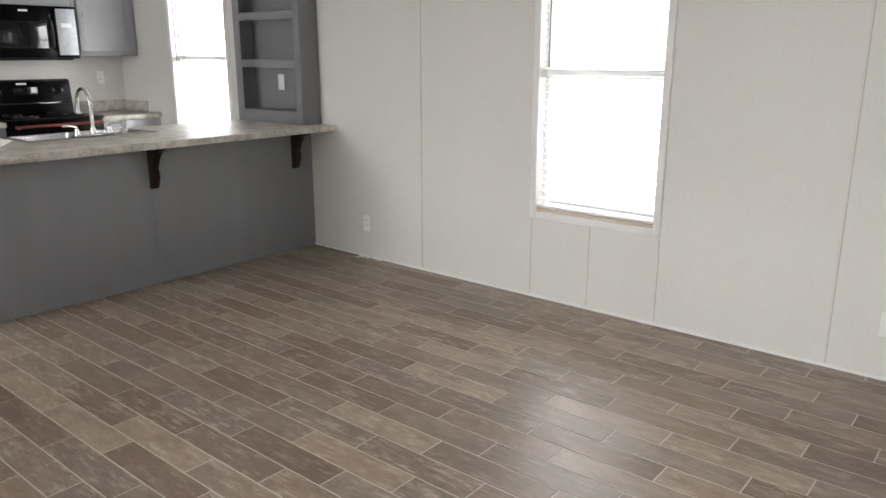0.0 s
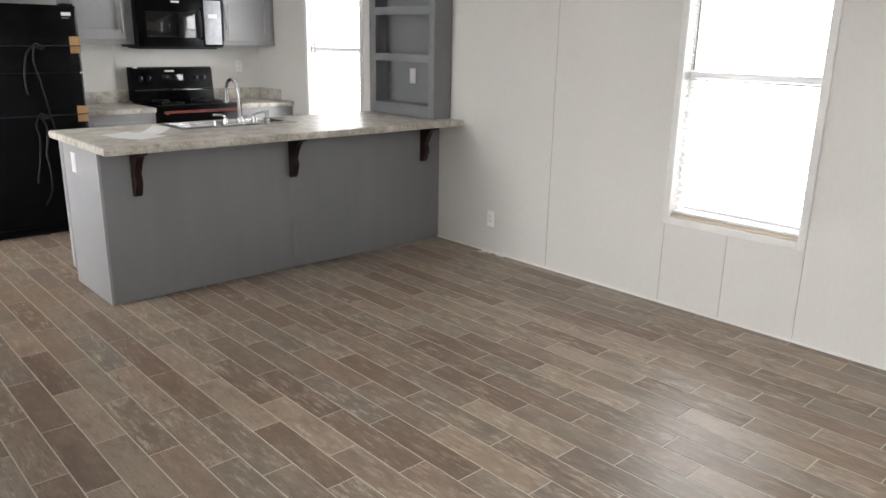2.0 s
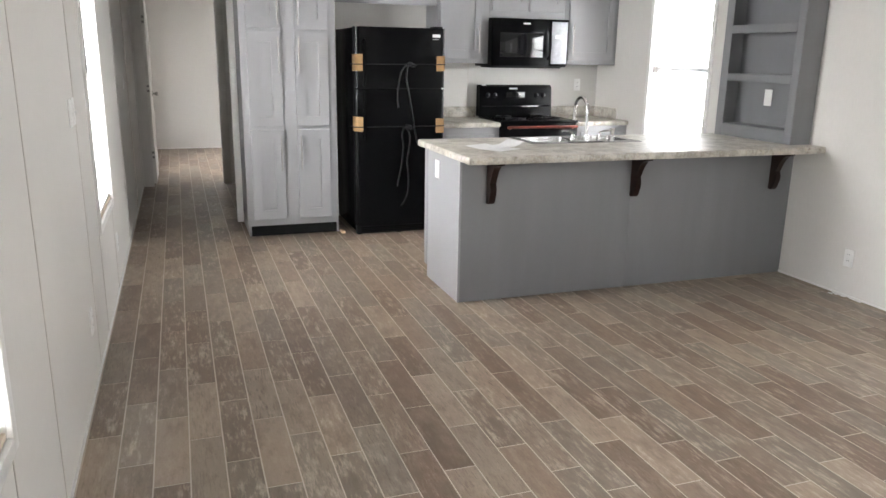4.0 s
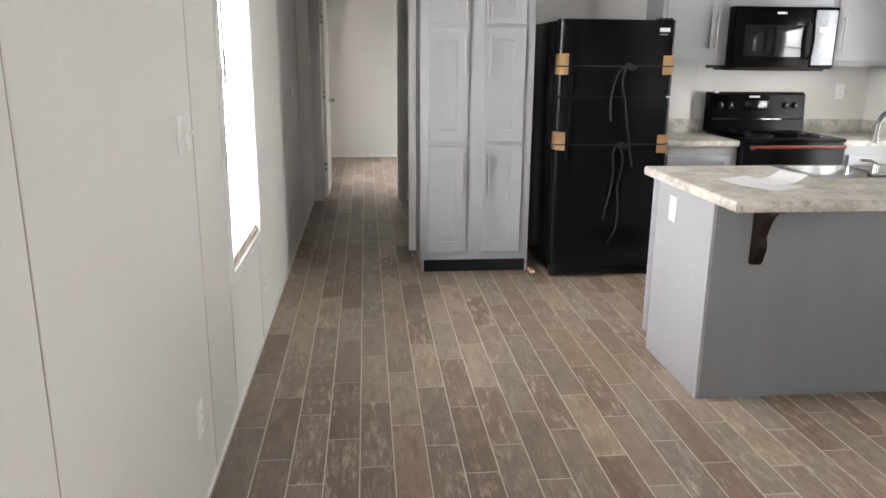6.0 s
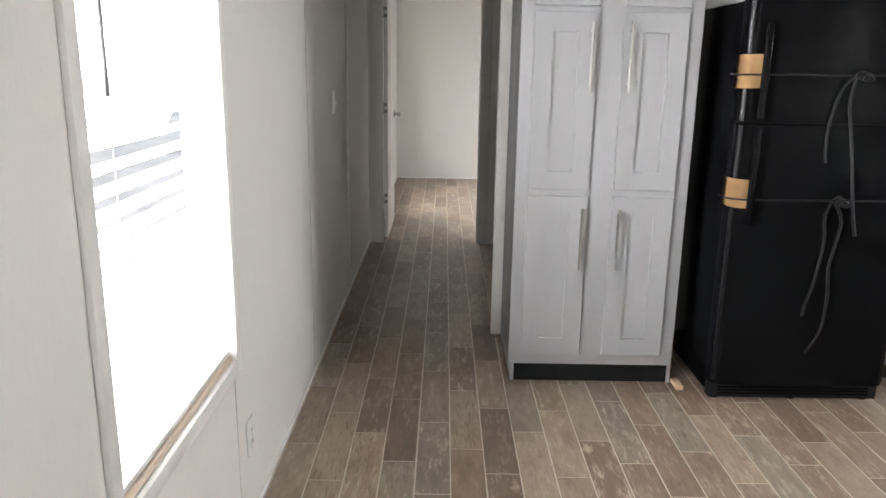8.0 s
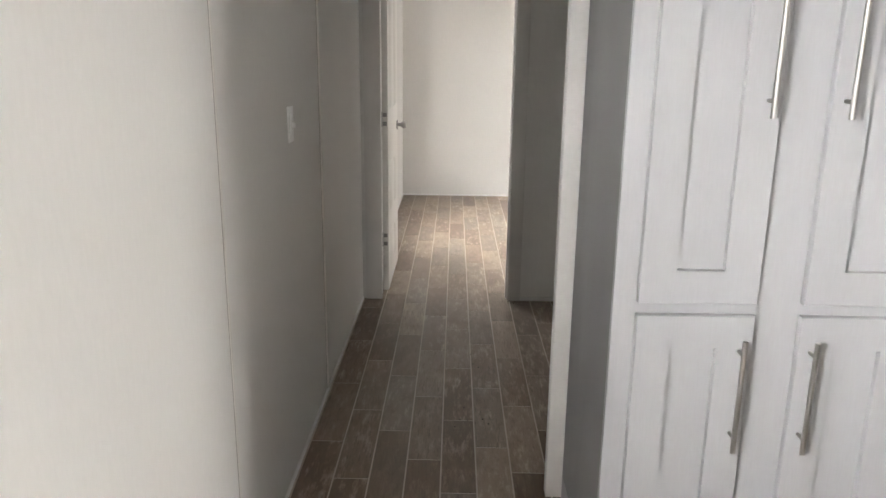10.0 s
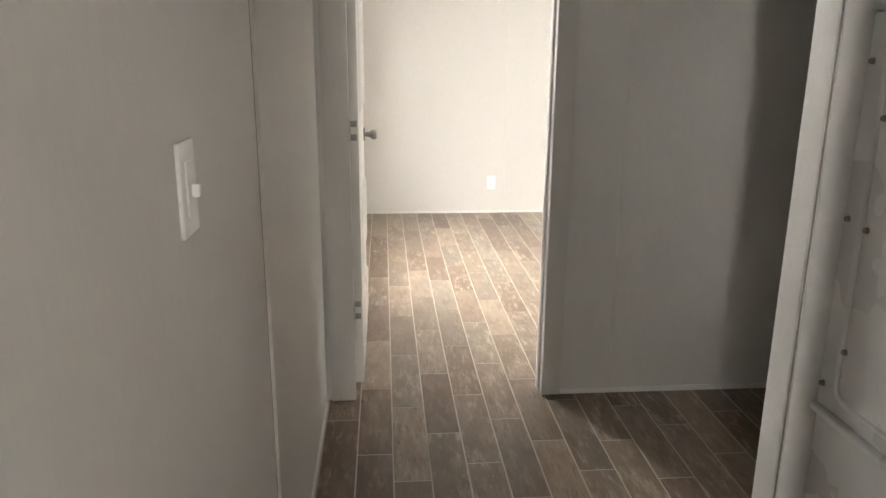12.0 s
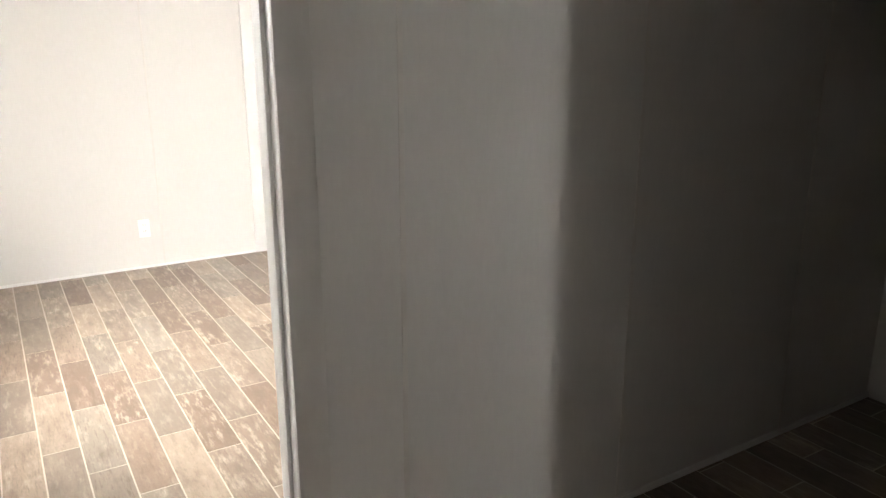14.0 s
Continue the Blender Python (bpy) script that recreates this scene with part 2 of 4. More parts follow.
def thing(name, at, label, category, group="", kind=""):
    ob = new(name)
    ob.empty_display_size = 0.1
    ob.location = at
    return tagged(ob, label, category, group, kind)


def base_of(ob):
    p = Vector(ob.location)
    while ob.parent:
        ob = ob.parent
        p += Vector(ob.location)
    return p


def part(name, bm, material, parent, label=""):
    """One mesh, given in world coordinates, under a thing or a part."""
    ob = new(name, mesh_of(name, bm, material, base_of(parent)))
    ob.parent = parent
    if label:
        ob["label"] = label
    return ob


def setting(name, bm, material, label, category):
    return tagged(new(name, mesh_of(name, bm, material)), label, category, kind="structure")


def single(name, bm, material, label, category, group=""):
    ob = new(name, mesh_of(name, bm, material))
    return tagged(ob, label, category, group)


# ---- walls, ceiling ----
def wall_along_y(name, x0, x1, y0, y1, holes, label):
    """A wall between x0 and x1 with openings (y0, y1, z0, z1) through it."""
    bm = bmesh.new()
    y = y0
    for a, b, c, d in sorted(holes):
        box(bm, (x0, y, 0), (x1, a, CEIL))
        if c > 0:
            box(bm, (x0, a, 0), (x1, b, c))
        box(bm, (x0, a, d), (x1, b, CEIL))
        y = b
    box(bm, (x0, y, 0), (x1, y1, CEIL))
    return setting(name, bm, M_WALL, label, "wall")


CAS = 0.042
def hole(w):
    return (w[1] + CAS, w[2] - CAS, w[3] + CAS, w[4] - CAS)


Y_BACK, Y_END = -6.3, 8.235
wall_left = wall_along_y("wall_west", -0.1, 0, Y_BACK, Y_END, [hole(w) for w in WINDOWS if w[0] == 0], "long off-white vinyl panel wall with windows")
wall_right = wall_along_y("wall_east", RX, RX + 0.1, Y_BACK, Y_END, [hole(w) for w in WINDOWS if w[0] == 1], "long off-white vinyl panel wall beside the kitchen")
wall_south = setting("wall_south", boxes(((-0.1, Y_BACK - 0.1, 0), (1.2, Y_BACK, CEIL)), ((3.2, Y_BACK - 0.1, 0), (RX + 0.1, Y_BACK, CEIL)), ((1.2, Y_BACK - 0.1, 0), (3.2, Y_BACK, 0.6)), ((1.2, Y_BACK - 0.1, 2.02), (3.2, Y_BACK, CEIL))), M_WALL, "unseen off-white living room end wall with an opening added for light", "wall")
wall_end = setting("wall_north", boxes(((-0.1, Y_END, 0), (RX + 0.1, Y_END + 0.1, CEIL))), M_WALL, "off-white bedroom end wall with one outlet", "wall")
wall_kitchen = setting("wall_kitchen", boxes(((0.97, 2.71, 0), (RX, 2.80, CEIL))), M_WALL, "off-white wall behind the kitchen appliances", "wall")
DOOR_L, DOOR_R, Y_BED = 0.118, 0.876, 4.75
wall_bed = setting("wall_bedroom", boxes(((0, Y_BED, 0), (0.10, Y_BED + 0.11, CEIL)), ((0.896, Y_BED, 0), (RX, Y_BED + 0.11, CEIL)), ((0.10, Y_BED, 2.05), (0.896, Y_BED + 0.11, CEIL))), M_WALL, "shaded off-white partition with the bedroom doorway", "wall")
wall_closet = setting("wall_closet", boxes(((1.187, 3.505, 0), (1.90, 3.600, CEIL)), ((0.924, 2.665, 0), (0.97, 2.80, CEIL)), ((1.187, 2.80, 2.05), (1.29, 3.505, CEIL)), ((1.29, 2.80, 2.05), (1.90, 3.505, 2.14))), M_WALL, "short wall around the furnace closet", "wall")
wall_alcove = setting("wall_alcove", boxes(((3.30, 2.80, 0), (3.40, Y_BED, CEIL))), M_WALL, "plain wall closing the dark side passage", "wall")
ceiling = setting("ceiling", boxes(((-0.1, Y_BACK - 0.1, CEIL), (RX + 0.1, Y_END + 0.1, CEIL + 0.1))), M_CEIL, "white ceiling board", "ceiling")

setting("ground", boxes(((-400, -400, -0.75), (400, 400, -0.65))), surface("pale_gravel", (0.46, 0.45, 0.44), 0.9, vary=0.15, scale=0.6, grain=25, bump=0.4, dist=0.01), "pale gravel yard outside the windows", "ground")

# seams between wall panels
def seam(parent, pts, name="batten", proud=0.0025, wide=0.011):
    bm = bmesh.new()
    (xa, ya, za), (xb, yb, zb) = pts
    if abs(xa) < 0.5 or abs(xa - RX) < 0.5:
        s = 1 if xa < 1 else -1
        box(bm, (xa, ya - wide / 2, za), (xa + s * proud, ya + wide / 2, zb), 0.001, 1)
    else:
        box(bm, (xa - wide / 2, ya, za), (xa + wide / 2, ya - proud, zb), 0.001, 1)
    return part(name, bm, M_BATTEN, parent)


def gap(parent, a, b):
    return part("seam_gap", boxes((a, b)), M_GAP, parent)


def side_seam(parent, x, y, z0, z1):
    s = 1 if x < 1 else -1
    seam(parent, ((x, y, z0), (x, y, z1)), proud=0.008 if y > 3 else 0.0025)
    gap(parent, (x, y - (0.0120 if y > 3 else 0.0080), z0), (x + s * 0.0008, y - 0.0056, z1))


for y, z1 in ((-3.62, CEIL), (-2.762, 0.485), (-2.347, 0.485), (-1.96, 0.485), (-1.09, CEIL), (-4.84, CEIL)):
    side_seam(wall_right, RX, y, 0.016, z1)
for y, z1 in ((-3.55, CEIL), (-1.62, CEIL), (-0.397, CEIL), (0.058, 0.545), (0.87, 0.545), (2.15, CEIL), (3.45, CEIL), (-2.21, 0.54), (-3.0, 0.54)):
    side_seam(wall_left, 0, y, 0.016, z1)
for x in (1.266, 2.49):
    seam(wall_end, ((x, Y_END, 0.016), (x, Y_END, CEIL)))
for x in (1.16, 1.905, 2.72):
    seam(wall_bed, ((x, Y_BED, 0.016), (x, Y_BED, CEIL)), wide=0.014)
seam(wall_kitchen, ((3.06, 2.71, 1.0), (3.06, 2.71, 1.41)))

# thin shoe trim along the floor
def shoe(a, b):
    bm = boxes((a, b))
    return setting("baseboard", bm, M_WHITE, "thin white shoe trim along the wall", "trim")


shoe((0, Y_BACK, 0), (0.007, Y_BED - 0.015, 0.016))
shoe((0, Y_BED + 0.12, 0), (0.007, Y_END, 0.016))
shoe((RX - 0.007, Y_BACK, 0), (RX, 0, 0.016))
shoe((0.007, Y_END - 0.007, 0), (RX, Y_END, 0.016))
shoe((0.955, Y_BED - 0.008, 0), (3.3, Y_BED, 0.022))

# ---- windows with blinds ----
def window(index, side, y0, y1, z0, z1, blind):
    s = -1 if side else 1           # into the room
    x = RX if side else 0.0
    w = thing("window_%d" % index, (x, (y0 + y1) / 2, z0), "white vinyl sash window with flat white casing", "window", kind="structure")
    bm = bmesh.new()
    d = x + s * 0.014
    box(bm, (x, y0, z0), (d, y0 + CAS, z1), 0.003)
    box(bm, (x, y1 - CAS, z0), (d, y1, z1), 0.003)
    box(bm, (x, y0 + CAS, z0), (d, y1 - CAS, z0 + CAS), 0.003)
    box(bm, (x, y0 + CAS, z1 - CAS), (d, y1 - CAS, z1), 0.003)
    part("window_frame", bm, M_WHITE, w)
    a, b, c, e = y0 + CAS, y1 - CAS, z0 + CAS, z1 - CAS
    part("window_sill", boxes(((x - s * 0.002, a, c), (x - s * 0.055, b, c + 0.016)), bevel=0.002), M_SILL, w, "pale wooden sill liner")
    bm = bmesh.new()
    i, o = x - s * 0.062, x - s * 0.095
    for p, q in (((i, a, c), (o, a + 0.028, e)), ((i, b - 0.028, c), (o, b, e)), ((i, a + 0.028, c), (o, b - 0.028, c + 0.035)), ((i, a + 0.028, e - 0.035), (o, b - 0.028, e))):
        box(bm, p, q, 0.003)
    part("sash_frame", bm, M_PLASTIC, w)
    zm = z0 + (z1 - z0) * 0.545
    part("meeting_rail", boxes(((i + s * 0.004, a + 0.028, zm - 0.02), (o, b - 0.028, zm + 0.02)), bevel=0.003), M_PLASTIC, w)
    for p, q in ((c + 0.035, zm - 0.02), (zm + 0.02, e - 0.035)):
        pane = part("pane", boxes(((x - s * 0.080, a + 0.028, p), (x - s * 0.083, b - 0.028, q))), M_GLASS, w)
        pane.visible_shadow = False
    if not blind:
        return w
    k = thing("window_blind", (x - s * 0.03, (y0 + y1) / 2, c + 0.02), "white horizontal slat blind lowered in the window, slats open", "window blind", "window blinds")
    part("headrail", boxes(((x - s * 0.004, a + 0.004, e - 0.045), (x - s * 0.056, b - 0.004, e)), bevel=0.003), M_BLIND, k)
    part("bottom_rail", boxes(((x - s * 0.008, a + 0.006, c + 0.020), (x - s * 0.056, b - 0.006, c + 0.036)), bevel=0.004), M_BLIND, k)
    me, z = None, c + 0.075
    while z < e - 0.06:
        if me is None:
            bm = bmesh.new()
            box(bm, (-0.024, a + 0.008, -0.0013), (0.024, b - 0.008, 0.0013), 0.0006, 1)
            me = mesh_of("slat", bm, M_BLIND, (0, (y0 + y1) / 2, 0))
        ob = new("slat", me)
        ob.parent = k
        ob.location = (0, 0, z - (c + 0.02))
        ob.rotation_euler = (0, radians(s * 9 + random.uniform(-1.5, 1.5)), 0)
        z += 0.0435
    for yy in (a + 0.13, b - 0.13):
        bm = rod(bmesh.new(), (x - s * 0.006, yy, c + 0.03), (x - s * 0.006, yy, e - 0.04), 0.0012, seg=6)
        rod(bm, (x - s * 0.055, yy, c + 0.03), (x - s * 0.055, yy, e - 0.04), 0.0012, seg=6)
        part("ladder_cord", bm, M_BLIND, k)
    yw = b - 0.055 if side else a + 0.105
    part("tilt_wand", rod(bmesh.new(), (x + s * 0.002, yw, e - 0.05), (x + s * 0.004, yw, 1.36), 0.0045, seg=8), M_WAND, k, "thin grey tilt wand")
    return w


for n, (side, y0, y1, z0, z1, *lamp) in enumerate(WINDOWS, 1):
    window(n, side, y0, y1, z0, z1, y1 < 5)

# unseen window, made up so that more light enters from the south
front = thing("window_7", (2.2, Y_BACK, 0.6), "unseen wide white window added in the living room end wall for light", "window", kind="structure")
part("window_frame", boxes(((1.2, Y_BACK - 0.08, 0.6), (1.25, Y_BACK + 0.012, 2.02)), ((3.15, Y_BACK - 0.08, 0.6), (3.2, Y_BACK + 0.012, 2.02)), ((1.25, Y_BACK - 0.08, 0.6), (3.15, Y_BACK + 0.012, 0.65)), ((1.25, Y_BACK - 0.08, 1.97), (3.15, Y_BACK + 0.012, 2.02)), ((2.18, Y_BACK - 0.08, 0.65), (2.22, Y_BACK - 0.03, 1.97))), M_WHITE, front)
for a, b in ((1.25, 2.18), (2.22, 3.15)):
    part("pane", boxes(((a, Y_BACK - 0.06, 0.65), (b, Y_BACK - 0.056, 1.97))), M_GLASS, front).visible_shadow = False

# ---- bedroom door ----
def raised_panel(bm, x, y0, y1, z0, z1, s):
    """A bevelled door panel, proud on one side of the leaf."""
    m, d = 0.020, 0.010
    lo = [bm.verts.new((x, y, z)) for y, z in ((y0, z0), (y1, z0), (y1, z1), (y0, z1))]
    hi = [bm.verts.new((x + s * d, y, z)) for y, z in ((y0 + m, z0 + m), (y1 - m, z0 + m), (y1 - m, z1 - m), (y0 + m, z1 - m))]
    for k in range(4):
        bm.faces.new((lo[k], lo[(k + 1) % 4], hi[(k + 1) % 4], hi[k]))
    bm.faces.new(hi)


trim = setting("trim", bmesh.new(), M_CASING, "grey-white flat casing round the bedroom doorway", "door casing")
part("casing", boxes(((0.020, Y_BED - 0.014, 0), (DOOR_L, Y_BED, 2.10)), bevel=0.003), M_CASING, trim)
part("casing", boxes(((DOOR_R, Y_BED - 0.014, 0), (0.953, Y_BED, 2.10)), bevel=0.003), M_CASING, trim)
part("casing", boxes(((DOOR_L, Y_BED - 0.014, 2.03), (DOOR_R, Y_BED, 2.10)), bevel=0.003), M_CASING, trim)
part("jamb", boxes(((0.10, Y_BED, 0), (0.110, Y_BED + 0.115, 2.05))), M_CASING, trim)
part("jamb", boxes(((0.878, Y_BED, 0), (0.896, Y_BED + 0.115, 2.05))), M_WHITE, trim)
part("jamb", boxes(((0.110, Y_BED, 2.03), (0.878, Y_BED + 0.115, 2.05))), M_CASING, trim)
part("door_stop", boxes(((0.868, Y_BED + 0.035, 0), (0.878, Y_BED + 0.068, 2.03)), bevel=0.002), M_WHITE, trim)
part("casing", boxes(((0.884, Y_BED + 0.11, 0), (0.955, Y_BED + 0.124, 2.10)), bevel=0.003), M_WHITE, trim)

part("casing", boxes(((1.872, Y_END - 0.014, 0), (1.948, Y_END, 2.10)), bevel=0.003), M_WHITE, setting("trim", bmesh.new(), M_WHITE, "white casing on the bedroom end wall", "door casing"))

door = thing("door_1", (0.145, 4.87, 0.012), "white moulded panel door standing open into the bedroom", "door", kind="structure")
X0, X1, YD = 0.112, 0.147, 4.872
bm = boxes(((X0, YD, 0.015), (X1, YD + 0.735, 2.02)), bevel=0.002)
part("leaf", bm, M_DOOR, door)
for za, zb in ((0.14, 0.36), (0.50, 0.80), (1.12, 1.90)):
    for ya, yb in ((YD + 0.11, YD + 0.325), (YD + 0.41, YD + 0.625)):
        bm = bmesh.new()
        raised_panel(bm, X1, ya, yb, za, zb, 1)
        part("panel", bm, M_DOOR, door)
handle = part("door_handle", rod(bmesh.new(), (X1, 5.55, 0.98), (X1 + 0.008, 5.55, 0.98), 0.032, seg=24), M_STEEL, door, "satin nickel door knob")
bm = rod(bmesh.new(), (X1 + 0.008, 5.55, 0.98), (X1 + 0.03, 5.55, 0.98), 0.011, 0.014)
rod(bm, (X1 + 0.03, 5.55, 0.98), (X1 + 0.048, 5.55, 0.98), 0.016, 0.027, seg=24)
rod(bm, (X1 + 0.048, 5.55, 0.98), (X1 + 0.062, 5.55, 0.98), 0.027, 0.021, seg=24)
part("knob", bm, M_STEEL, handle)
for z in (0.340, 1.070, 1.80):
    hinge = part("hinge", boxes(((X0 + 0.004, YD - 0.0015, z - 0.048), (X1 - 0.004, YD + 0.001, z + 0.048))), M_DOOR, door, "painted over door hinge")
    for dz in (-0.038, 0.014):
        part("hinge_leaf", boxes(((X0 + 0.005, YD - 0.004, z + dz), (X1 - 0.006, YD - 0.0014, z + dz + 0.024)), bevel=0.001), M_GREY, hinge, "grey metal hinge leaf")
    part("pin", rod(bmesh.new(), (X0 - 0.001, YD - 0.003, z - 0.045), (X0 - 0.001, YD - 0.003, z + 0.045), 0.004, seg=10), M_GREY, hinge)

# ---- furnace closet beside the hall ----
closet = setting("trim", bmesh.new(), M_WHITE, "white casing beside and round the furnace closet", "door casing")
part("casing", boxes(((0.866, 2.666, 0), (0.9235, 2.714, 2.36)), bevel=0.003), M_WHITE, closet)
part("casing_bead", boxes(((0.912, 2.714, 0), (0.9235, 2.730, 2.36)), bevel=0.003), M_WHITE, closet)
part("corner_board", boxes(((0.9245, 2.8005, 0), (0.99, 2.812, 2.36)), bevel=0.002), M_WHITE, closet)
part("casing", boxes(((1.173, 3.502, 0), (1.187, 3.592, 2.10)), bevel=0.003), M_WHITE, closet)
part("casing", boxes(((1.173, 2.813, 2.03), (1.187, 3.502, 2.10)), bevel=0.003), M_WHITE, closet)
part("jamb", boxes(((1.180, 3.492, 0), (1.29, 3.505, 2.05)), bevel=0.001), M_WHITE, closet)
part("groove", boxes(((1.1765, 3.4985, 0.001), (1.1805, 3.5015, 2.03))), M_GAP, closet, "dark joint between casing and jamb")
furnace = thing("furnace", (1.5, 3.15, 0), "white enamelled electric furnace set in its hall closet", "furnace")
part("cabinet", boxes(((1.256, 2.815, 0.002), (1.80, 3.490, 2.0)), bevel=0.004), M_FURN, furnace)
part("lower_cover", boxes(((1.243, 2.822, 0.03), (1.256, 3.486, 0.570)), bevel=0.003), M_FURN, furnace)
cover = part("middle_cover", boxes(((1.240, 2.820, 0.592), (1.256, 3.488, 1.455)), bevel=0.003), M_FURN, furnace, "cover with an embossed rounded panel and screws")
part("ledge", boxes(((1.226, 2.817, 0.574), (1.256, 3.490, 0.589)), bevel=0.002), M_FURN, furnace)
part("rail", boxes(((1.232, 2.817, 1.460), (1.256, 3.490, 1.495)), bevel=0.002), M_FURN, furnace)
part("upper_cover", boxes(((1.243, 2.822, 1.50), (1.256, 3.486, 1.97)), bevel=0.003), M_FURN, furnace)
ring = []
for cy, cz, a0 in ((3.385, 1.355, 0), (2.93, 1.355, 90), (2.93, 0.67, 180), (3.385, 0.67, 270)):
    for k in range(7):
        a = radians(a0 + 15 * k)
        ring.append((1.240, cy + 0.04 * math.cos(a), cz + 0.04 * math.sin(a)))
part("embossed_rim", tube(bmesh.new(), ring + ring[:1], 0.008, 8), M_FURN, cover)
for y, z in ((3.470, 1.36), (3.472, 1.03), (3.472, 0.645), (3.405, 1.25), (3.405, 1.02), (3.412, 0.745), (2.84, 1.36), (2.84, 0.645)):
    part("screw", rod(bmesh.new(), (1.240, y, z), (1.232, y, z), 0.0075, 0.0055, seg=10), M_GREY, cover, "grey screw head")

# ---- outlets and switches ----
def plate(name, at, normal, label, category, toggle):
    """A wall plate: normal is 'x+', 'x-' or 'y-'."""
    p = thing(name, at, label, category, "wall plates")
    x, y, z = at

    def put(u, v, d0, d1, hu, hv):
        if normal == "y-":
            return ((x + u - hu, y - d0, z + v - hv), (x + u + hu, y - d1, z + v + hv))
        s = 1 if normal == "x+" else -1
        return ((x + s * d0, y + u - hu, z + v - hv), (x + s * d1, y + u + hu, z + v + hv))
    part("cover_plate", boxes(put(0, 0, 0, 0.006, 0.035, 0.058), bevel=0.002), M_PLASTIC, p)
    if toggle is None:
        part("insert", boxes(put(0, 0, 0.006, 0.0085, 0.0165, 0.0335), bevel=0.001), M_PLASTIC, p)
    elif toggle:
        part("rocker_frame", boxes(put(0, 0, 0.006, 0.009, 0.017, 0.034), bevel=0.001), M_PLASTIC, p)
        part("toggle", boxes(put(0, -0.003, 0.009, 0.019, 0.004, 0.008), bevel=0.002), M_PLASTIC, p)
    else:
        for v in (-0.02, 0.02):
            sock = part("socket", boxes(put(0, v, 0.006, 0.0085, 0.016, 0.014), bevel=0.002), M_PLASTIC, p)
            for u in (-0.006, 0.006):
                part("slot", boxes(put(u, v + 0.003, 0.0084, 0.0090, 0.0011, 0.0045)), M_BLACKM, sock)
    return p


plate("light_switch", (0, -0.567, 1.214), "x+", "white toggle light switch on the wall panel", "light switch", True)
plate("light_switch", (0, -0.470, 1.216), "x+", "white toggle light switch on the wall panel", "light switch", True)
plate("light_switch", (0, 2.905, 1.212), "x+", "white toggle light switch in the hall", "light switch", True)
plate("electrical_outlet", (0, 0.985, 0.282), "x+", "white duplex outlet low beside the window", "outlet", False)
plate("electrical_outlet", (0, -0.60, 0.30), "x+", "white duplex outlet low on the wall", "outlet", False)
plate("electrical_outlet", (RX, -0.572, 0.252), "x-", "white duplex outlet low near the bar", "outlet", False)
plate("electrical_outlet", (RX, -3.86, 0.262), "x-", "white duplex outlet low on the wall panel", "outlet", False)
plate("electrical_outlet", (1.159, Y_END, 0.262), "y-", "white duplex outlet on the bedroom wall", "outlet", False)
plate("electrical_outlet", (4.24, 2.71, 1.215), "y-", "white outlet above the kitchen backsplash", "outlet", False)
plate("electrical_outlet", (1.975, 0.405, 0.772), "x-", "white flat outlet plate on the bar end panel", "outlet", None)

# ---- kitchen ----
def shaker(bm, x0, x1, z0, z1, y, stile=0.080, rail=0.078, thick=0.019):
    """A door with a recessed flat panel; its back lies at y, its face towards -y."""
    f = y - thick

    def ring(dx, dz, depth):
        return [bm.verts.new(p) for p in ((x0 + dx, depth, z0 + dz), (x1 - dx, depth, z0 + dz), (x1 - dx, depth, z1 - dz), (x0 + dx, depth, z1 - dz))]
    rings = [ring(0, 0, y), ring(0, 0, f + 0.002), ring(0.002, 0.002, f), ring(stile, rail, f), ring(stile + 0.0008, rail + 0.0008, f + 0.0145)]
    for a, b in zip(rings, rings[1:]):
        for k in range(4):
            bm.faces.new((a[k], a[(k + 1) % 4], b[(k + 1) % 4], b[k]))
    bm.faces.new(rings[-1])
    bm.faces.new(rings[0][::-1])
    return bm


def bar_handle(parent, x, z0, z1, y):
    """An upright bar pull on two posts in front of y."""
    bm = rod(bmesh.new(), (x, y - 0.032, z0), (x, y - 0.032, z1), 0.0062, seg=14)
    for z in (z0 + 0.035, z1 - 0.035):
        rod(bm, (x, y, z), (x, y - 0.032, z), 0.0045, seg=10)
    return part("handle", bm, M_STEEL, parent, "brushed nickel bar handle")


def cabinet_door(cab, x0, x1, z0, z1, y, hx=None, hz=None, **kw):
    d = part("door", shaker(bmesh.new(), x0, x1, z0, z1, y, **kw), M_CAB, cab)
    if hx is not None:
        bar_handle(d, hx, hz[0], hz[1], y - 0.019)
    return d


PX0, PX1, PY = 0.908, 1.658, 2.060
pantry = thing("pantry_cabinet", ((PX0 + PX1) / 2, 2.36, 0), "tall light grey pantry cabinet with six shaker doors", "cabinet")
part("body", boxes(((PX0 + 0.015, PY + 0.018, 0.088), (PX1, 2.664, 2.36)), bevel=0.001), M_CAB, pantry)
part("face_frame", boxes(((PX0, PY, 0.088), (PX1, PY + 0.018, 2.36)), bevel=0.0015), M_CAB, pantry)
part("side_panel", boxes(((PX0 + 0.011, PY + 0.018, 0.089), (PX0 + 0.015, 2.664, 2.36)), bevel=0.001), M_SIDE, pantry, "smooth grey side panel, darkened in part for the shade on it")
for x in (PX0 + 0.011, PX1 - 0.015):
    part("side_foot", boxes(((x, PY + 0.003, 0.001), (x + 0.015, 2.664, 0.088))), M_CAB, pantry)
part("toe_kick", boxes(((PX0 + 0.026, PY + 0.012, 0.001), (PX1 - 0.015, PY + 0.026, 0.088))), M_BLACKM, pantry, "black toe kick board")
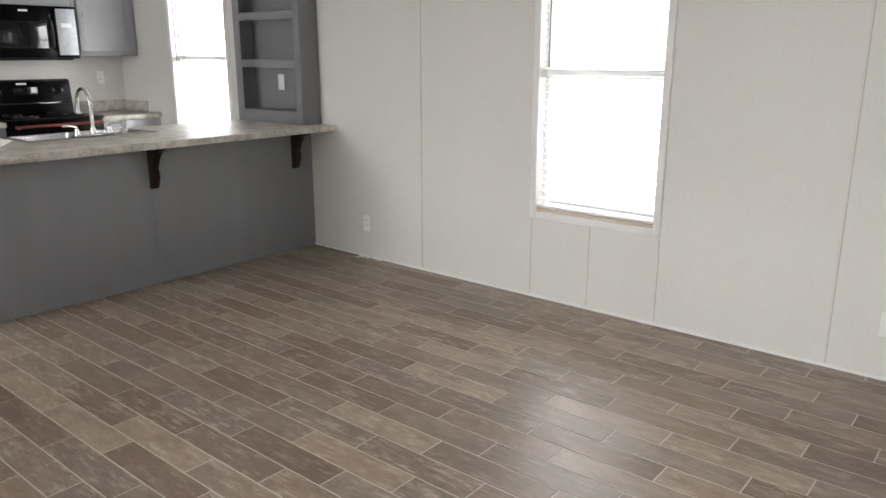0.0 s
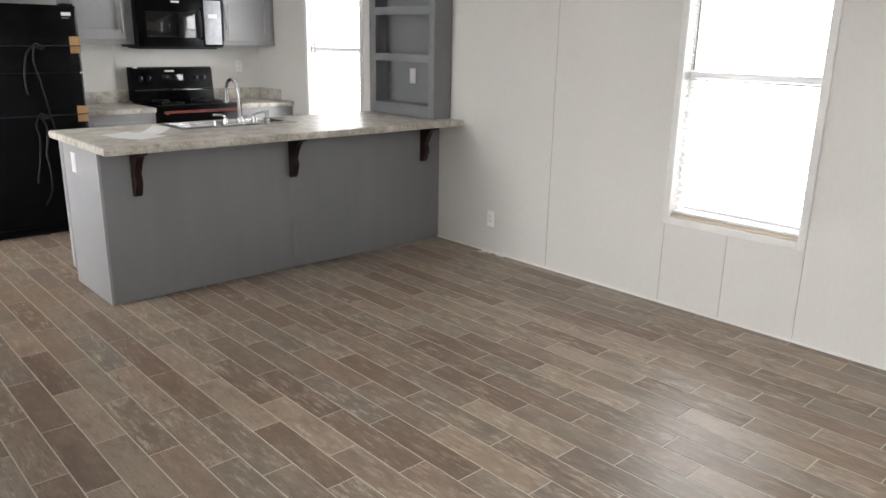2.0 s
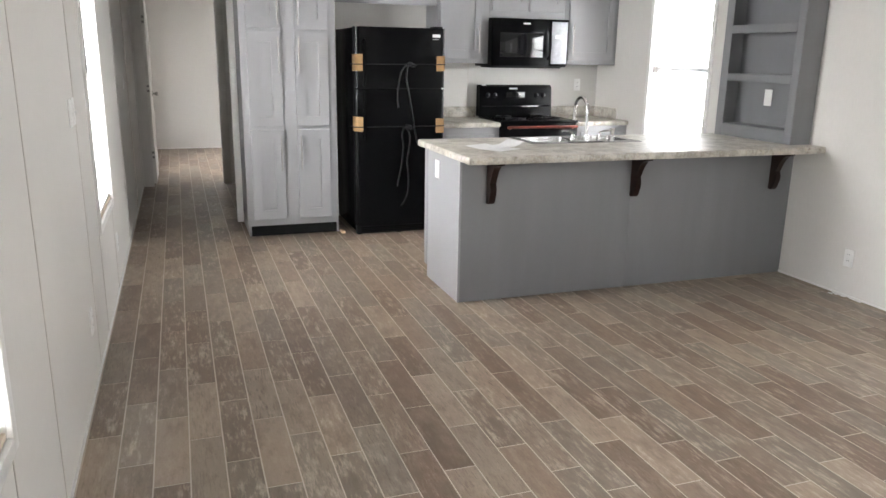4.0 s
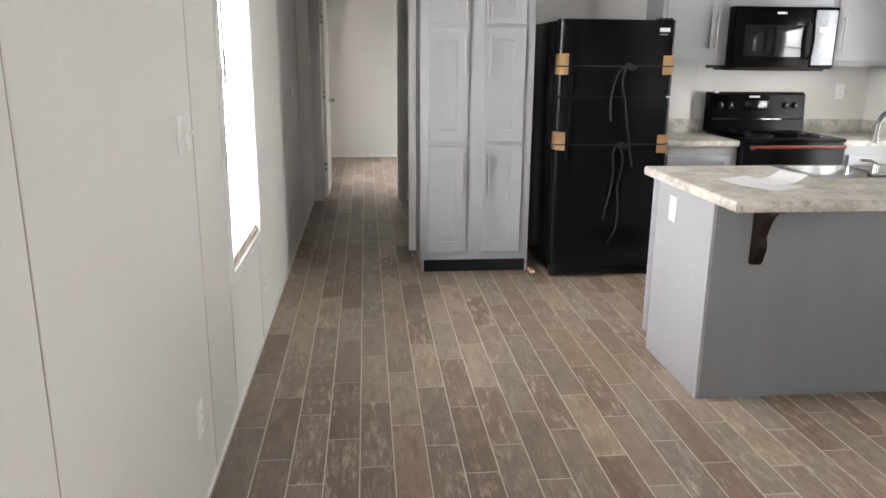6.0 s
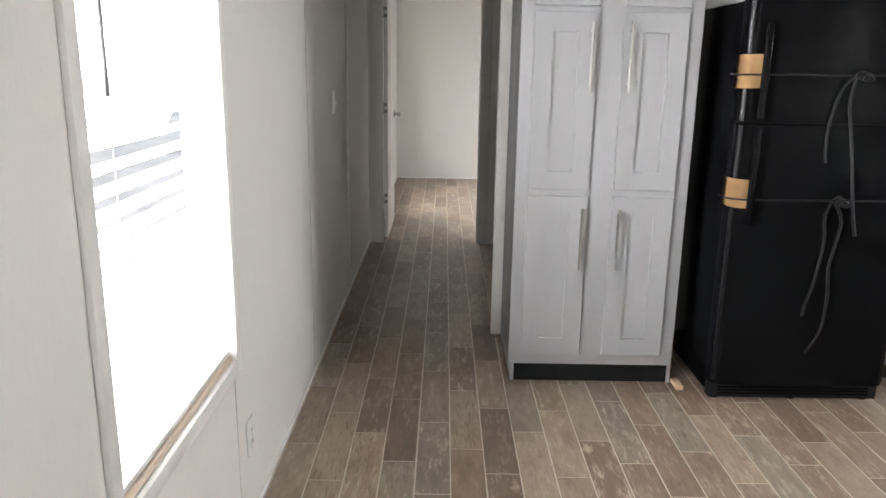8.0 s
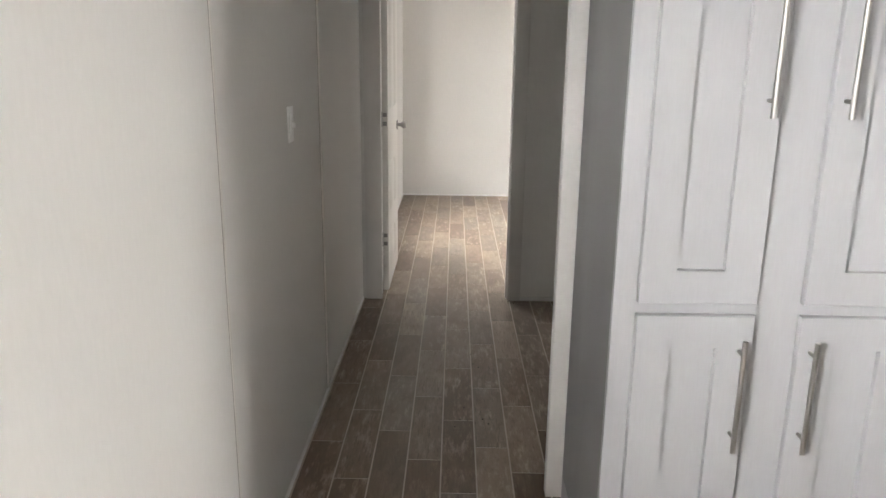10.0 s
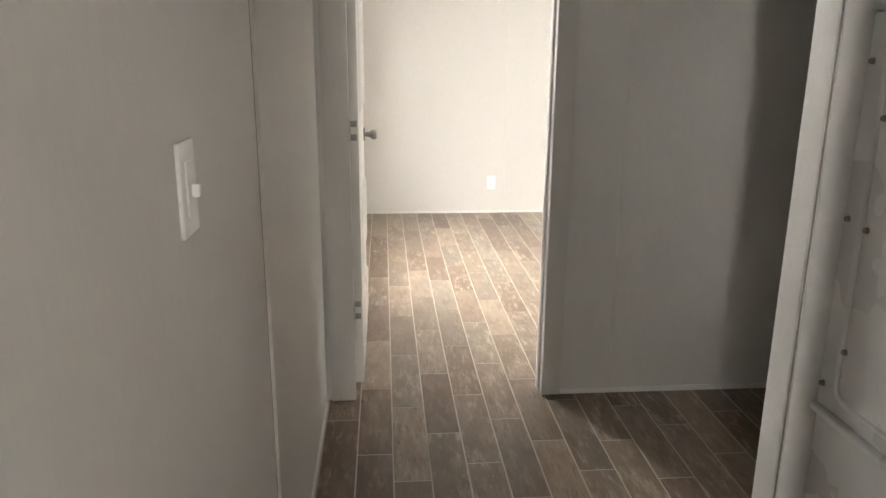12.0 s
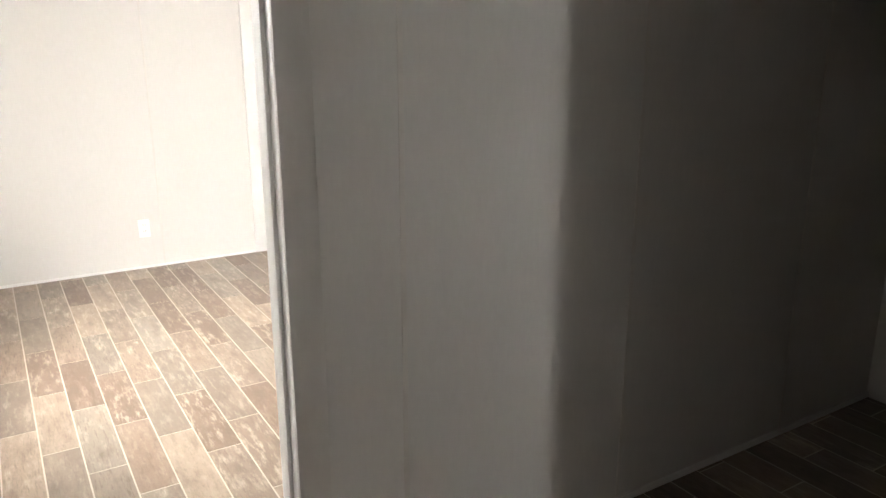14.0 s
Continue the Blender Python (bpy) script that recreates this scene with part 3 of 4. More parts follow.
for z0, z1, h in ((0.142, 0.874, (0.551, 0.826)), (0.902, 1.637, (1.317, 1.598)), (1.660, 2.31, (1.69, 1.96))):
    cabinet_door(pantry, 0.960, 1.226, z0, z1, PY, 1.197, h)
    cabinet_door(pantry, 1.330, 1.597, z0, z1, PY, 1.357, h)

# cabinet above the refrigerator
over = thing("wall_cabinet", (2.14, 2.55, 1.895), "light grey cabinet bridging above the refrigerator", "cabinet", "kitchen cabinets")
part("body", boxes(((1.66, 2.41, 1.925), (2.63, 2.71, 2.36))), M_CAB, over)
part("bottom_rail", boxes(((1.66, 2.392, 1.895), (2.63, 2.41, 1.945)), bevel=0.0015), M_CAB, over)
cabinet_door(over, 1.70, 2.13, 1.965, 2.33, 2.41)
cabinet_door(over, 2.16, 2.59, 1.965, 2.33, 2.41)

UY = 2.39
def wall_cabinet(x0, x1, z0, label):
    c = thing("wall_cabinet", ((x0 + x1) / 2, 2.55, z0), label, "cabinet", "kitchen cabinets")
    part("body", boxes(((x0, UY + 0.018, z0), (x1, 2.71, 2.36))), M_CAB, c)
    part("face_frame", boxes(((x0, UY, z0), (x1, UY + 0.018, 2.36)), bevel=0.0015), M_CAB, c)
    return c


c = wall_cabinet(2.635, 3.125, 1.412, "light grey wall cabinet with one shaker door")
cabinet_door(c, 2.66, 3.055, 1.45, 2.32, UY, 3.02, (1.50, 1.76), stile=0.065)
c = wall_cabinet(3.127, 3.893, 1.815, "short light grey wall cabinet over the microwave")
cabinet_door(c, 3.15, 3.50, 1.875, 2.32, UY, stile=0.065)
cabinet_door(c, 3.52, 3.87, 1.875, 2.32, UY, stile=0.065)
c = wall_cabinet(3.895, RX - 0.002, 1.412, "light grey wall cabinet beside the kitchen window")
cabinet_door(c, 3.935, 4.42, 1.45, 2.32, UY, 3.972, (1.50, 1.78), stile=0.065)


def base_cabinet(x0, x1, label):
    c = thing("base_cabinet", ((x0 + x1) / 2, 2.4, 0), label, "cabinet", "kitchen cabinets")
    part("body", boxes(((x0, 2.118, 0.09), (x1, 2.71, 0.862))), M_CAB, c)
    part("face_frame", boxes(((x0, 2.10, 0.09), (x1, 2.118, 0.862)), bevel=0.0015), M_CAB, c)
    part("toe_kick", boxes(((x0, 2.16, 0.001), (x1, 2.175, 0.09))), M_BLACKM, c, "black toe kick board")
    d = part("drawer_front", shaker(bmesh.new(), x0 + 0.05, x1 - 0.05, 0.655, 0.80, 2.10, 0.05, 0.045), M_CAB, c)
    xm = (x0 + x1) / 2
    bm = rod(bmesh.new(), (xm - 0.07, 2.05, 0.73), (xm + 0.07, 2.05, 0.73), 0.006)
    for x in (xm - 0.045, xm + 0.045):
        rod(bm, (x, 2.082, 0.73), (x, 2.05, 0.73), 0.0045, seg=10)
    part("handle", bm, M_STEEL, d, "brushed nickel bar handle")
    cabinet_door(c, x0 + 0.05, x1 - 0.05, 0.13, 0.63, 2.10, x1 - 0.08, (0.36, 0.58))
    return c


base_cabinet(2.575, 3.138, "light grey base cabinet between refrigerator and range")
base_cabinet(3.915, RX - 0.002, "light grey base cabinet in the kitchen corner")


def worktop_run(x0, x1, label):
    w = thing("worktop", ((x0 + x1) / 2, 2.39, 0.865), label, "worktop", "worktops")
    part("slab", boxes(((x0, 2.070, 0.864), (x1, 2.71, 0.905)), bevel=0.008), M_LAM, w)
    part("backsplash", boxes(((x0, 2.690, 0.905), (x1, 2.71, 1.005)), bevel=0.003), M_LAM, w)
    return w


worktop_run(2.57, 3.140, "beige stone-look laminate worktop beside the refrigerator")
w = worktop_run(3.912, RX, "beige stone-look laminate worktop in the corner")
part("side_splash", boxes(((RX - 0.02, 2.30, 0.905), (RX, 2.69, 1.005)), bevel=0.003), M_LAM, w)

# refrigerator
FX0, FX1, FY = 1.772, 2.536, 1.870
fridge = thing("refrigerator", ((FX0 + FX1) / 2, 2.25, 0), "black top-freezer refrigerator with cardboard corner packing", "refrigerator")
part("body", boxes(((FX0 + 0.004, 1.952, 0.03), (FX1 - 0.004, 2.64, 1.682)), bevel=0.008), M_BLACK, fridge)


def fridge_door(name, z0, z1):
    bm = bmesh.new()
    n, r = 8, 0.045
    out = [(FX0, 1.945)]
    for k in range(n + 1):
        a = radians(90 * k / n)
        out.append((FX0 + r - r * math.cos(a), FY + r - r * math.sin(a)))
    for k in range(1, 12):
        t = k / 12
        out.append((FX0 + r + (FX1 - FX0 - 2 * r) * t, FY - 0.010 * math.sin(math.pi * t)))
    for k in range(n + 1):
        a = radians(90 * k / n)
        out.append((FX1 - r + r * math.sin(a), FY + r - r * math.cos(a)))
    out.append((FX1, 1.945))
    lo = [bm.verts.new((x, y, z0)) for x, y in out]
    hi = [bm.verts.new((x, y, z1)) for x, y in out]
    for i in range(len(out)):
        j = (i + 1) % len(out)
        bm.faces.new((lo[i], lo[j], hi[j], hi[i]))
    bm.faces.new(lo[::-1])
    bm.faces.new(hi)
    return part(name, bm, M_BLACK, fridge)


upper = fridge_door("freezer_door", 1.216, 1.688)
lower = fridge_door("fridge_door", 0.085, 1.203)
part("gasket", boxes(((FX0 + 0.012, 1.945, 0.10), (FX1 - 0.012, 1.953, 1.675))), M_BLACKM, fridge)
for d, z0, z1 in ((upper, 1.225, 1.60), (lower, 0.80, 1.195)):
    bm = bmesh.new()
    box(bm, (FX0 + 0.058, FY - 0.040, z0), (FX0 + 0.086, FY - 0.016, z1), 0.010, 3)
    box(bm, (FX0 + 0.060, FY - 0.020, z0 + 0.01), (FX0 + 0.084, FY + 0.004, z0 + 0.05), 0.004)
    box(bm, (FX0 + 0.060, FY - 0.020, z1 - 0.05), (FX0 + 0.084, FY + 0.004, z1 - 0.01), 0.004)
    part("handle", bm, M_BLACK, d, "glossy black door handle")
# added glossy rods that catch the highlight of the rounded door corners
for d, z0, z1 in ((upper, 1.218, 1.686), (lower, 0.10, 1.201)):
    for x in (FX0 + 0.0195, FX1 - 0.0195):
        part("edge_highlight_rod", rod(bmesh.new(), (x, FY + 0.0195, z0), (x, FY + 0.0195, z1), 0.0125, seg=20), M_EDGE, d, "glossy black rod added for the highlight on the door corner")
grille = part("base_grille", boxes(((FX0 + 0.01, 1.905, 0.008), (FX1 - 0.01, 1.952, 0.082)), bevel=0.004), M_BLACKM, fridge)
for k in range(3):
    part("slot", boxes(((FX0 + 0.05, 1.901, 0.026 + 0.014 * k), (FX1 - 0.05, 1.905, 0.033 + 0.014 * k))), M_BLACK, grille)
for x in (FX0 + 0.04, (FX0 + FX1) / 2, FX1 - 0.06):
    part("foot", rod(bmesh.new(), (x, 1.935, 0.0), (x, 1.935, 0.03), 0.022, 0.018), M_BLACKM, fridge)
part("hinge_cover", boxes(((FX1 - 0.10, 1.90, 1.689), (FX1 - 0.02, 2.0, 1.703)), bevel=0.004), M_BLACKM, fridge)
part("badge", boxes(((2.418, FY - 0.0105, 1.616), (2.482, FY, 1.640)), bevel=0.001), M_PAPER, upper, "small white label")
part("badge_line", boxes(((2.418, FY - 0.0100, 1.598), (2.470, FY, 1.603))), M_STEEL, upper)


def packing_corner(left, z0, z1, tilt):
    x, s = (FX0, 1) if left else (FX1, -1)
    g = thing("cardboard_corner", (x, FY, z0), "brown cardboard strap protector taped round the door edge", "cardboard", "cardboard packing")
    bm = bmesh.new()
    steps = [(x - s * 0.006, FY + 0.075)]
    for k in range(7):
        a = radians(15 * k)
        steps.append((x + s * (0.045 - 0.051 * math.cos(a)), FY + 0.045 - 0.051 * math.sin(a)))
    steps.append((x + s * 0.085, FY - 0.014))
    rows = []
    for i, (px, py) in enumerate(steps):
        dz = tilt * i
        rows.append([bm.verts.new((px, py, z)) for z in (z0 + dz, z1 + dz)])
    for a, b in zip(rows, rows[1:]):
        bm.faces.new((a[0], b[0], b[1], a[1]))
    bmesh.ops.solidify(bm, geom=bm.faces[:], thickness=-0.003)
    part("sheet", bm, M_CARD, g)
    return g


packing_corner(True, 1.345, 1.475, 0.0004)
packing_corner(True, 0.872, 0.990, -0.0008)
packing_corner(False, 1.355, 1.475, -0.0006)
packing_corner(False, 0.842, 0.960, 0.001)


def strap(z, knot_x, dx):
    g = thing("packing_strap", (knot_x, FY - 0.02, z), "black packing strap tied round the refrigerator", "strap", "packing straps")
    bm = bmesh.new()
    pts = [(FX0 - 0.013, FY + 0.10), (FX0 - 0.012, FY + 0.045), (FX0 + 0.006, FY + 0.006), (FX0 + 0.045, FY - 0.016), (FX0 + 0.2, FY - 0.019), (knot_x, FY - 0.024), (FX1 - 0.2, FY - 0.019), (FX1 - 0.045, FY - 0.016), (FX1 - 0.006, FY + 0.006), (FX1 + 0.012, FY + 0.045), (FX1 + 0.013, FY + 0.10)]
    tube(bm, [(x, y, z + dx * (x - knot_x)) for x, y in pts], 0.0042, 8)
    part("band", bm, M_STRAP, g)
    bm = bmesh.new()
    for k in range(3):
        ring = [(knot_x + 0.02 + 0.022 * math.cos(a) + 0.012 * k, FY - 0.028 - 0.006 * k + 0.006 * math.sin(2 * a), z + 0.004 + 0.014 * math.sin(a) - 0.006 * k) for a in [math.tau * i / 12 for i in range(13)]]
        tube(bm, ring, 0.0042, 8)
    part("knot", bm, M_STRAP, g)
    return g


def tail(g, pts):
    """One hanging end of a strap: a flat ribbon along points (x, z)."""
    bm = bmesh.new()
    fine = []
    for i in range(len(pts) - 1):
        for k in range(4):
            t = k / 4
            p0, p1, p2, p3 = pts[max(i - 1, 0)], pts[i], pts[i + 1], pts[min(i + 2, len(pts) - 1)]
            fine.append([0.5 * (2 * b + (c - a) * t + (2 * a - 5 * b + 4 * c - d) * t * t + (3 * b - a - 3 * c + d) * t ** 3) for a, b, c, d in zip(p0, p1, p2, p3)])
    fine.append(pts[-1])
    tube(bm, [(x, FY - 0.023 - 0.004 * math.sin(i * 0.6), z) for i, (x, z) in enumerate(fine)], 0.0065, 8)
    part("loose_end", bm, M_STRAP, g)


s1 = strap(1.402, 2.20, 0.006)
tail(s1, [(2.195, 1.400), (2.150, 1.345), (2.125, 1.22), (2.118, 1.12), (2.128, 1.06)])
tail(s1, [(2.205, 1.400), (2.190, 1.30), (2.215, 1.18), (2.235, 1.05), (2.262, 0.90), (2.292, 0.76)])
s2 = strap(0.905, 2.18, 0.004)
tail(s2, [(2.175, 0.900), (2.155, 0.84), (2.170, 0.74), (2.150, 0.58), (2.125, 0.46), (2.122, 0.41)])
tail(s2, [(2.190, 0.900), (2.225, 0.82), (2.215, 0.70), (2.200, 0.62), (2.215, 0.48), (2.205, 0.34), (2.150, 0.245)])

single("wood_shim", boxes(((1.668, 1.985, 0.0), (1.700, 2.075, 0.020)), bevel=0.002), M_WOOD, "small tan wooden block on the floor by the cabinet", "wood block")

# range
SX0, SX1 = 3.145, 3.905
rng = thing("range", ((SX0 + SX1) / 2, 2.38, 0), "black freestanding electric coil range", "stove")
part("body", boxes(((SX0, 2.075, 0.06), (SX1, 2.69, 0.895)), bevel=0.004), M_BLACK, rng)
part("base", boxes(((SX0 + 0.02, 2.12, 0.0), (SX1 - 0.02, 2.66, 0.06))), M_BLACKM, rng)
oven = part("oven_door", boxes(((SX0 + 0.005, 2.040, 0.27), (SX1 - 0.005, 2.074, 0.865)), bevel=0.006), M_BLACK, rng)
part("oven_window", boxes(((SX0 + 0.13, 2.036, 0.40), (SX1 - 0.13, 2.041, 0.70)), bevel=0.002), M_BLACKG, oven)
bm = rod(bmesh.new(), (SX0 + 0.03, 1.995, 0.868), (SX1 - 0.03, 1.995, 0.868), 0.011)
for x in (SX0 + 0.07, SX1 - 0.07):
    rod(bm, (x, 2.042, 0.85), (x, 1.995, 0.868), 0.009)
part("handle", bm, M_COPPER, oven, "handle wrapped in reddish brown film")
part("storage_drawer", boxes(((SX0 + 0.005, 2.045, 0.07), (SX1 - 0.005, 2.074, 0.26)), bevel=0.005), M_BLACK, rng)
top = part("cooktop", boxes(((SX0 - 0.003, 2.045, 0.895), (SX1 + 0.003, 2.62, 0.920)), bevel=0.006), M_BLACK, rng)
for bx, by, br in ((SX0 + 0.19, 2.20, 0.095), (SX1 - 0.19, 2.20, 0.075), (SX0 + 0.19, 2.47, 0.075), (SX1 - 0.19, 2.47, 0.095)):
    b = part("drip_bowl", rod(bmesh.new(), (bx, by, 0.9195), (bx, by, 0.923), br + 0.012, br + 0.016, seg=32), M_CHROME, top, "chrome drip bowl")
    pts = [(bx + (0.02 + (br - 0.02) * k / 96) * math.cos(k * 0.262), by + (0.02 + (br - 0.02) * k / 96) * math.sin(k * 0.262), 0.930) for k in range(97)]
    part("coil", tube(bmesh.new(), pts, 0.0055, 6), M_BLACKM, b, "black heating coil")
bm = bmesh.new()
prism(bm, [(2.59, 0.918), (2.69, 0.918), (2.69, 1.213), (2.645, 1.213), (2.615, 1.195)], "x", SX0, SX1)
guard = part("backguard", bm, M_BLACK, rng)
part("control_strip", boxes(((SX0 + 0.02, 2.598, 0.935), (SX1 - 0.02, 2.606, 1.02)), bevel=0.002), M_BLACKG, guard)
for x in (SX0 + 0.085, SX0 + 0.16, SX1 - 0.16, SX1 - 0.085):
    k = part("knob", rod(bmesh.new(), (x, 2.610, 1.115), (x, 2.578, 1.112), 0.026, 0.020, seg=20), M_BLACKM, guard, "black control knob")
    part("pointer", boxes(((x - 0.002, 2.5755, 1.112), (x + 0.002, 2.579, 1.130))), M_PAPER, k)
part("clock_panel", boxes(((3.42, 2.602, 1.085), (3.62, 2.612, 1.15)), bevel=0.002), M_BLACKG, guard)
part("badge", boxes(((3.455, 2.603, 1.172), (3.535, 2.616, 1.186))), M_PAPER, guard, "small pale badge")
part("energy_label", boxes(((SX0 + 0.03, 2.602, 1.206), (SX0 + 0.06, 2.64, 1.218))), M_PAPER, guard)
for x in (SX0 + 0.005, SX1 - 0.085):
    single("cardboard_corner", boxes(((x, 2.030, 0.60), (x + 0.08, 2.0385, 0.70)), bevel=0.001), M_CARD, "brown cardboard protector taped to the oven door", "cardboard", "cardboard packing")

# microwave
MX0, MX1, MY, MZ0, MZ1 = 3.128, 3.892, 2.300, 1.388, 1.812
mw = thing("microwave", ((MX0 + MX1) / 2, 2.5, MZ0), "black over-range microwave with film on its control panel", "microwave")
part("body", boxes(((MX0, MY + 0.025, MZ0), (MX1, 2.71, MZ1)), bevel=0.004), M_BLACKM, mw)
mdoor = part("door", boxes(((MX0, MY, MZ0 + 0.012), (3.705, MY + 0.024, MZ1)), bevel=0.006), M_BLACK, mw)
part("window", boxes(((MX0 + 0.075, MY - 0.0025, MZ0 + 0.085), (3.635, MY + 0.002, MZ1 - 0.125)), bevel=0.001), M_BLACKG, mdoor, "dark glass window")
part("badge", boxes(((3.43, MY - 0.002, MZ1 - 0.050), (3.50, MY + 0.001, MZ1 - 0.036))), M_PAPER, mdoor, "small pale badge")
bm = tube(bmesh.new(), [(3.690, MY + 0.004, MZ0 + 0.075), (3.690, MY - 0.032, MZ0 + 0.10), (3.690, MY - 0.042, MZ0 + 0.20), (3.690, MY - 0.032, MZ0 + 0.31), (3.690, MY + 0.004, MZ0 + 0.335)], 0.012, 10)
part("handle", bm, M_BLACK, mdoor, "curved black handle")
ctl = part("control_panel", boxes(((3.710, MY, MZ0 + 0.012), (MX1, MY + 0.024, MZ1)), bevel=0.006), M_BLACK, mw)
part("protective_film", boxes(((3.720, MY - 0.003, MZ0 + 0.03), (MX1 - 0.012, MY + 0.001, MZ1 - 0.02)), bevel=0.001), M_FILM, ctl, "pale blue protective film")
part("display", boxes(((3.755, MY - 0.0045, MZ1 - 0.17), (3.84, MY - 0.002, MZ1 - 0.135))), M_PAPER, ctl)
part("vent_grille", boxes(((MX0 + 0.03, MY + 0.03, MZ0 - 0.012), (MX1 - 0.05, 2.64, MZ0)), bevel=0.002), M_BLACKM, mw)

# ---- bar with worktop ----
IX0, ITOP, IBOT = 1.975, 0.932, 0.890
bar = thing("kitchen_bar", (3.2, 0.33, 0), "grey panelled breakfast bar with dark wooden brackets", "kitchen island")
part("front_panel", boxes(((IX0 + 0.014, 0, 0.001), (3.163, 0.018, IBOT)), bevel=0.001), M_PANEL, bar)
part("front_panel", boxes(((3.167, 0, 0.001), (RX - 0.001, 0.018, IBOT)), bevel=0.001), M_PANEL, bar)
part("panel_seam", boxes(((3.160, -0.002, 0.001), (3.170, 0.001, IBOT)), bevel=0.001), M_PANEL, bar)
part("corner_strip", boxes(((IX0 - 0.002, -0.002, 0.001), (IX0 + 0.014, 0.020, IBOT)), bevel=0.002), M_CAB, bar)
# end lightened in colour for the light on it; same grey as the front
part("end_panel", boxes(((IX0, 0.018, 0.001), (IX0 + 0.016, 0.600, IBOT)), bevel=0.001), M_CAB, bar)
part("end_stile", boxes(((IX0 - 0.004, 0.600, 0.085), (IX0 + 0.016, 0.655, IBOT)), bevel=0.001), M_CAB, bar)
part("carcass", boxes(((IX0 + 0.016, 0.018, 0.085), (RX - 0.002, 0.636, IBOT))), M_CAB, bar)
part("toe_kick", boxes(((IX0 + 0.02, 0.57, 0.001), (RX - 0.002, 0.585, 0.085))), M_BLACKM, bar)
for k in range(4):
    a = IX0 + 0.03 + k * 0.61
    d = part("door", bmesh.new(), M_CAB, bar)
    d.data = mesh_of("door", boxes(((a, 0.636, 0.13), (a + 0.57, 0.655, 0.85)), bevel=0.002), M_CAB, base_of(bar))
for x in (2.168, 3.172, 4.290):
    out = [(0.0, 0.618), (0.0, IBOT - 0.002), (-0.165, IBOT - 0.002), (-0.165, 0.866)]
    for k in range(1, 9):
        t = k / 9
        out.append((-0.165 + 0.112 * t ** 0.5, 0.866 - 0.06 * t ** 1.6 - 0.06 * t))
    for k in range(0, 7):
        t = k / 6
        out.append((-0.050 - 0.012 * math.sin(math.pi * t), 0.745 - 0.085 * t))
    out += [(-0.045, 0.640), (-0.028, 0.618)]
    bm = prism(bmesh.new(), [(u, v) for u, v in out], "x", x - 0.020, x + 0.020)
    part("bracket", bm, M_CORBEL, bar, "dark espresso wooden bracket")

KX0, KX1, KY0, KY1 = 2.60, 3.37, 0.285, 0.650
work = thing("worktop", (3.2, 0.2, IBOT), "beige stone-look laminate bar top with sink cut-out", "worktop", "worktops")
WX0, WY0, WY1 = 1.932, -0.262, 0.698
for lo, hi in (((WX0 + 0.012, WY0 + 0.012), (KX0, WY1 - 0.012)), ((KX1, WY0 + 0.012), (RX, WY1 - 0.012)), ((KX0, WY0 + 0.012), (KX1, KY0)), ((KX0, KY1), (KX1, WY1 - 0.012))):
    part("slab", boxes(((*lo, IBOT), (*hi, ITOP))), M_LAM, work)
prof = [(0.0125, IBOT), (0.003, IBOT), (0, IBOT + 0.006), (0, ITOP - 0.012), (0.003, ITOP - 0.004), (0.0125, ITOP)]
part("front_edge", prism(bmesh.new(), [(WY0 + u, v) for u, v in prof], "x", WX0 + 0.012, RX), M_LAM, work)
part("back_edge", prism(bmesh.new(), [(WY1 - u, v) for u, v in prof], "x", WX0 + 0.012, RX), M_LAM, work)
part("end_edge", prism(bmesh.new(), [(WX0 + u, v) for u, v in prof], "y", WY0 + 0.006, WY1 - 0.006), M_LAM, work)

sink = thing("kitchen_sink", (2.985, 0.47, ITOP), "double-bowl stainless steel drop-in sink", "sink")
bm = bmesh.new()
z = ITOP + 0.004
xs = (2.575, 2.625, 2.965, 3.005, 3.345, 3.395)
box(bm, (xs[0], 0.262, ITOP), (xs[5], 0.350, z), 0.0015, 1)
box(bm, (xs[0], 0.632, ITOP), (xs[5], 0.672, z), 0.0015, 1)
for a, b in ((xs[0], xs[1]), (xs[2], xs[3]), (xs[4], xs[5])):
    box(bm, (a, 0.350, ITOP), (b, 0.632, z), 0.0015, 1)
part("rim", bm, M_SINK, sink)
for a, b in ((xs[1], xs[2]), (xs[3], xs[4])):
    bm = bmesh.new()
    lo, up = ITOP - 0.16, ITOP + 0.0035
    t = [bm.verts.new(p) for p in ((a, 0.350, up), (b, 0.350, up), (b, 0.632, up), (a, 0.632, up))]
    m = 0.025
    q = [bm.verts.new(p) for p in ((a + m, 0.350 + m, lo), (b - m, 0.350 + m, lo), (b - m, 0.632 - m, lo), (a + m, 0.632 - m, lo))]
    for k in range(4):
        bm.faces.new((t[k], t[(k + 1) % 4], q[(k + 1) % 4], q[k]))
    bm.faces.new(q)
    bmesh.ops.bevel(bm, geom=[e for e in bm.edges if not e.is_boundary], offset=0.02, segments=4, profile=0.5, affect="EDGES")
    bowl = part("bowl", bm, M_SINK, sink)
    part("drain", rod(bmesh.new(), ((a + b) / 2, 0.49, lo), ((a + b) / 2, 0.49, lo + 0.004), 0.045, 0.04, seg=24), M_CHROME, bowl)

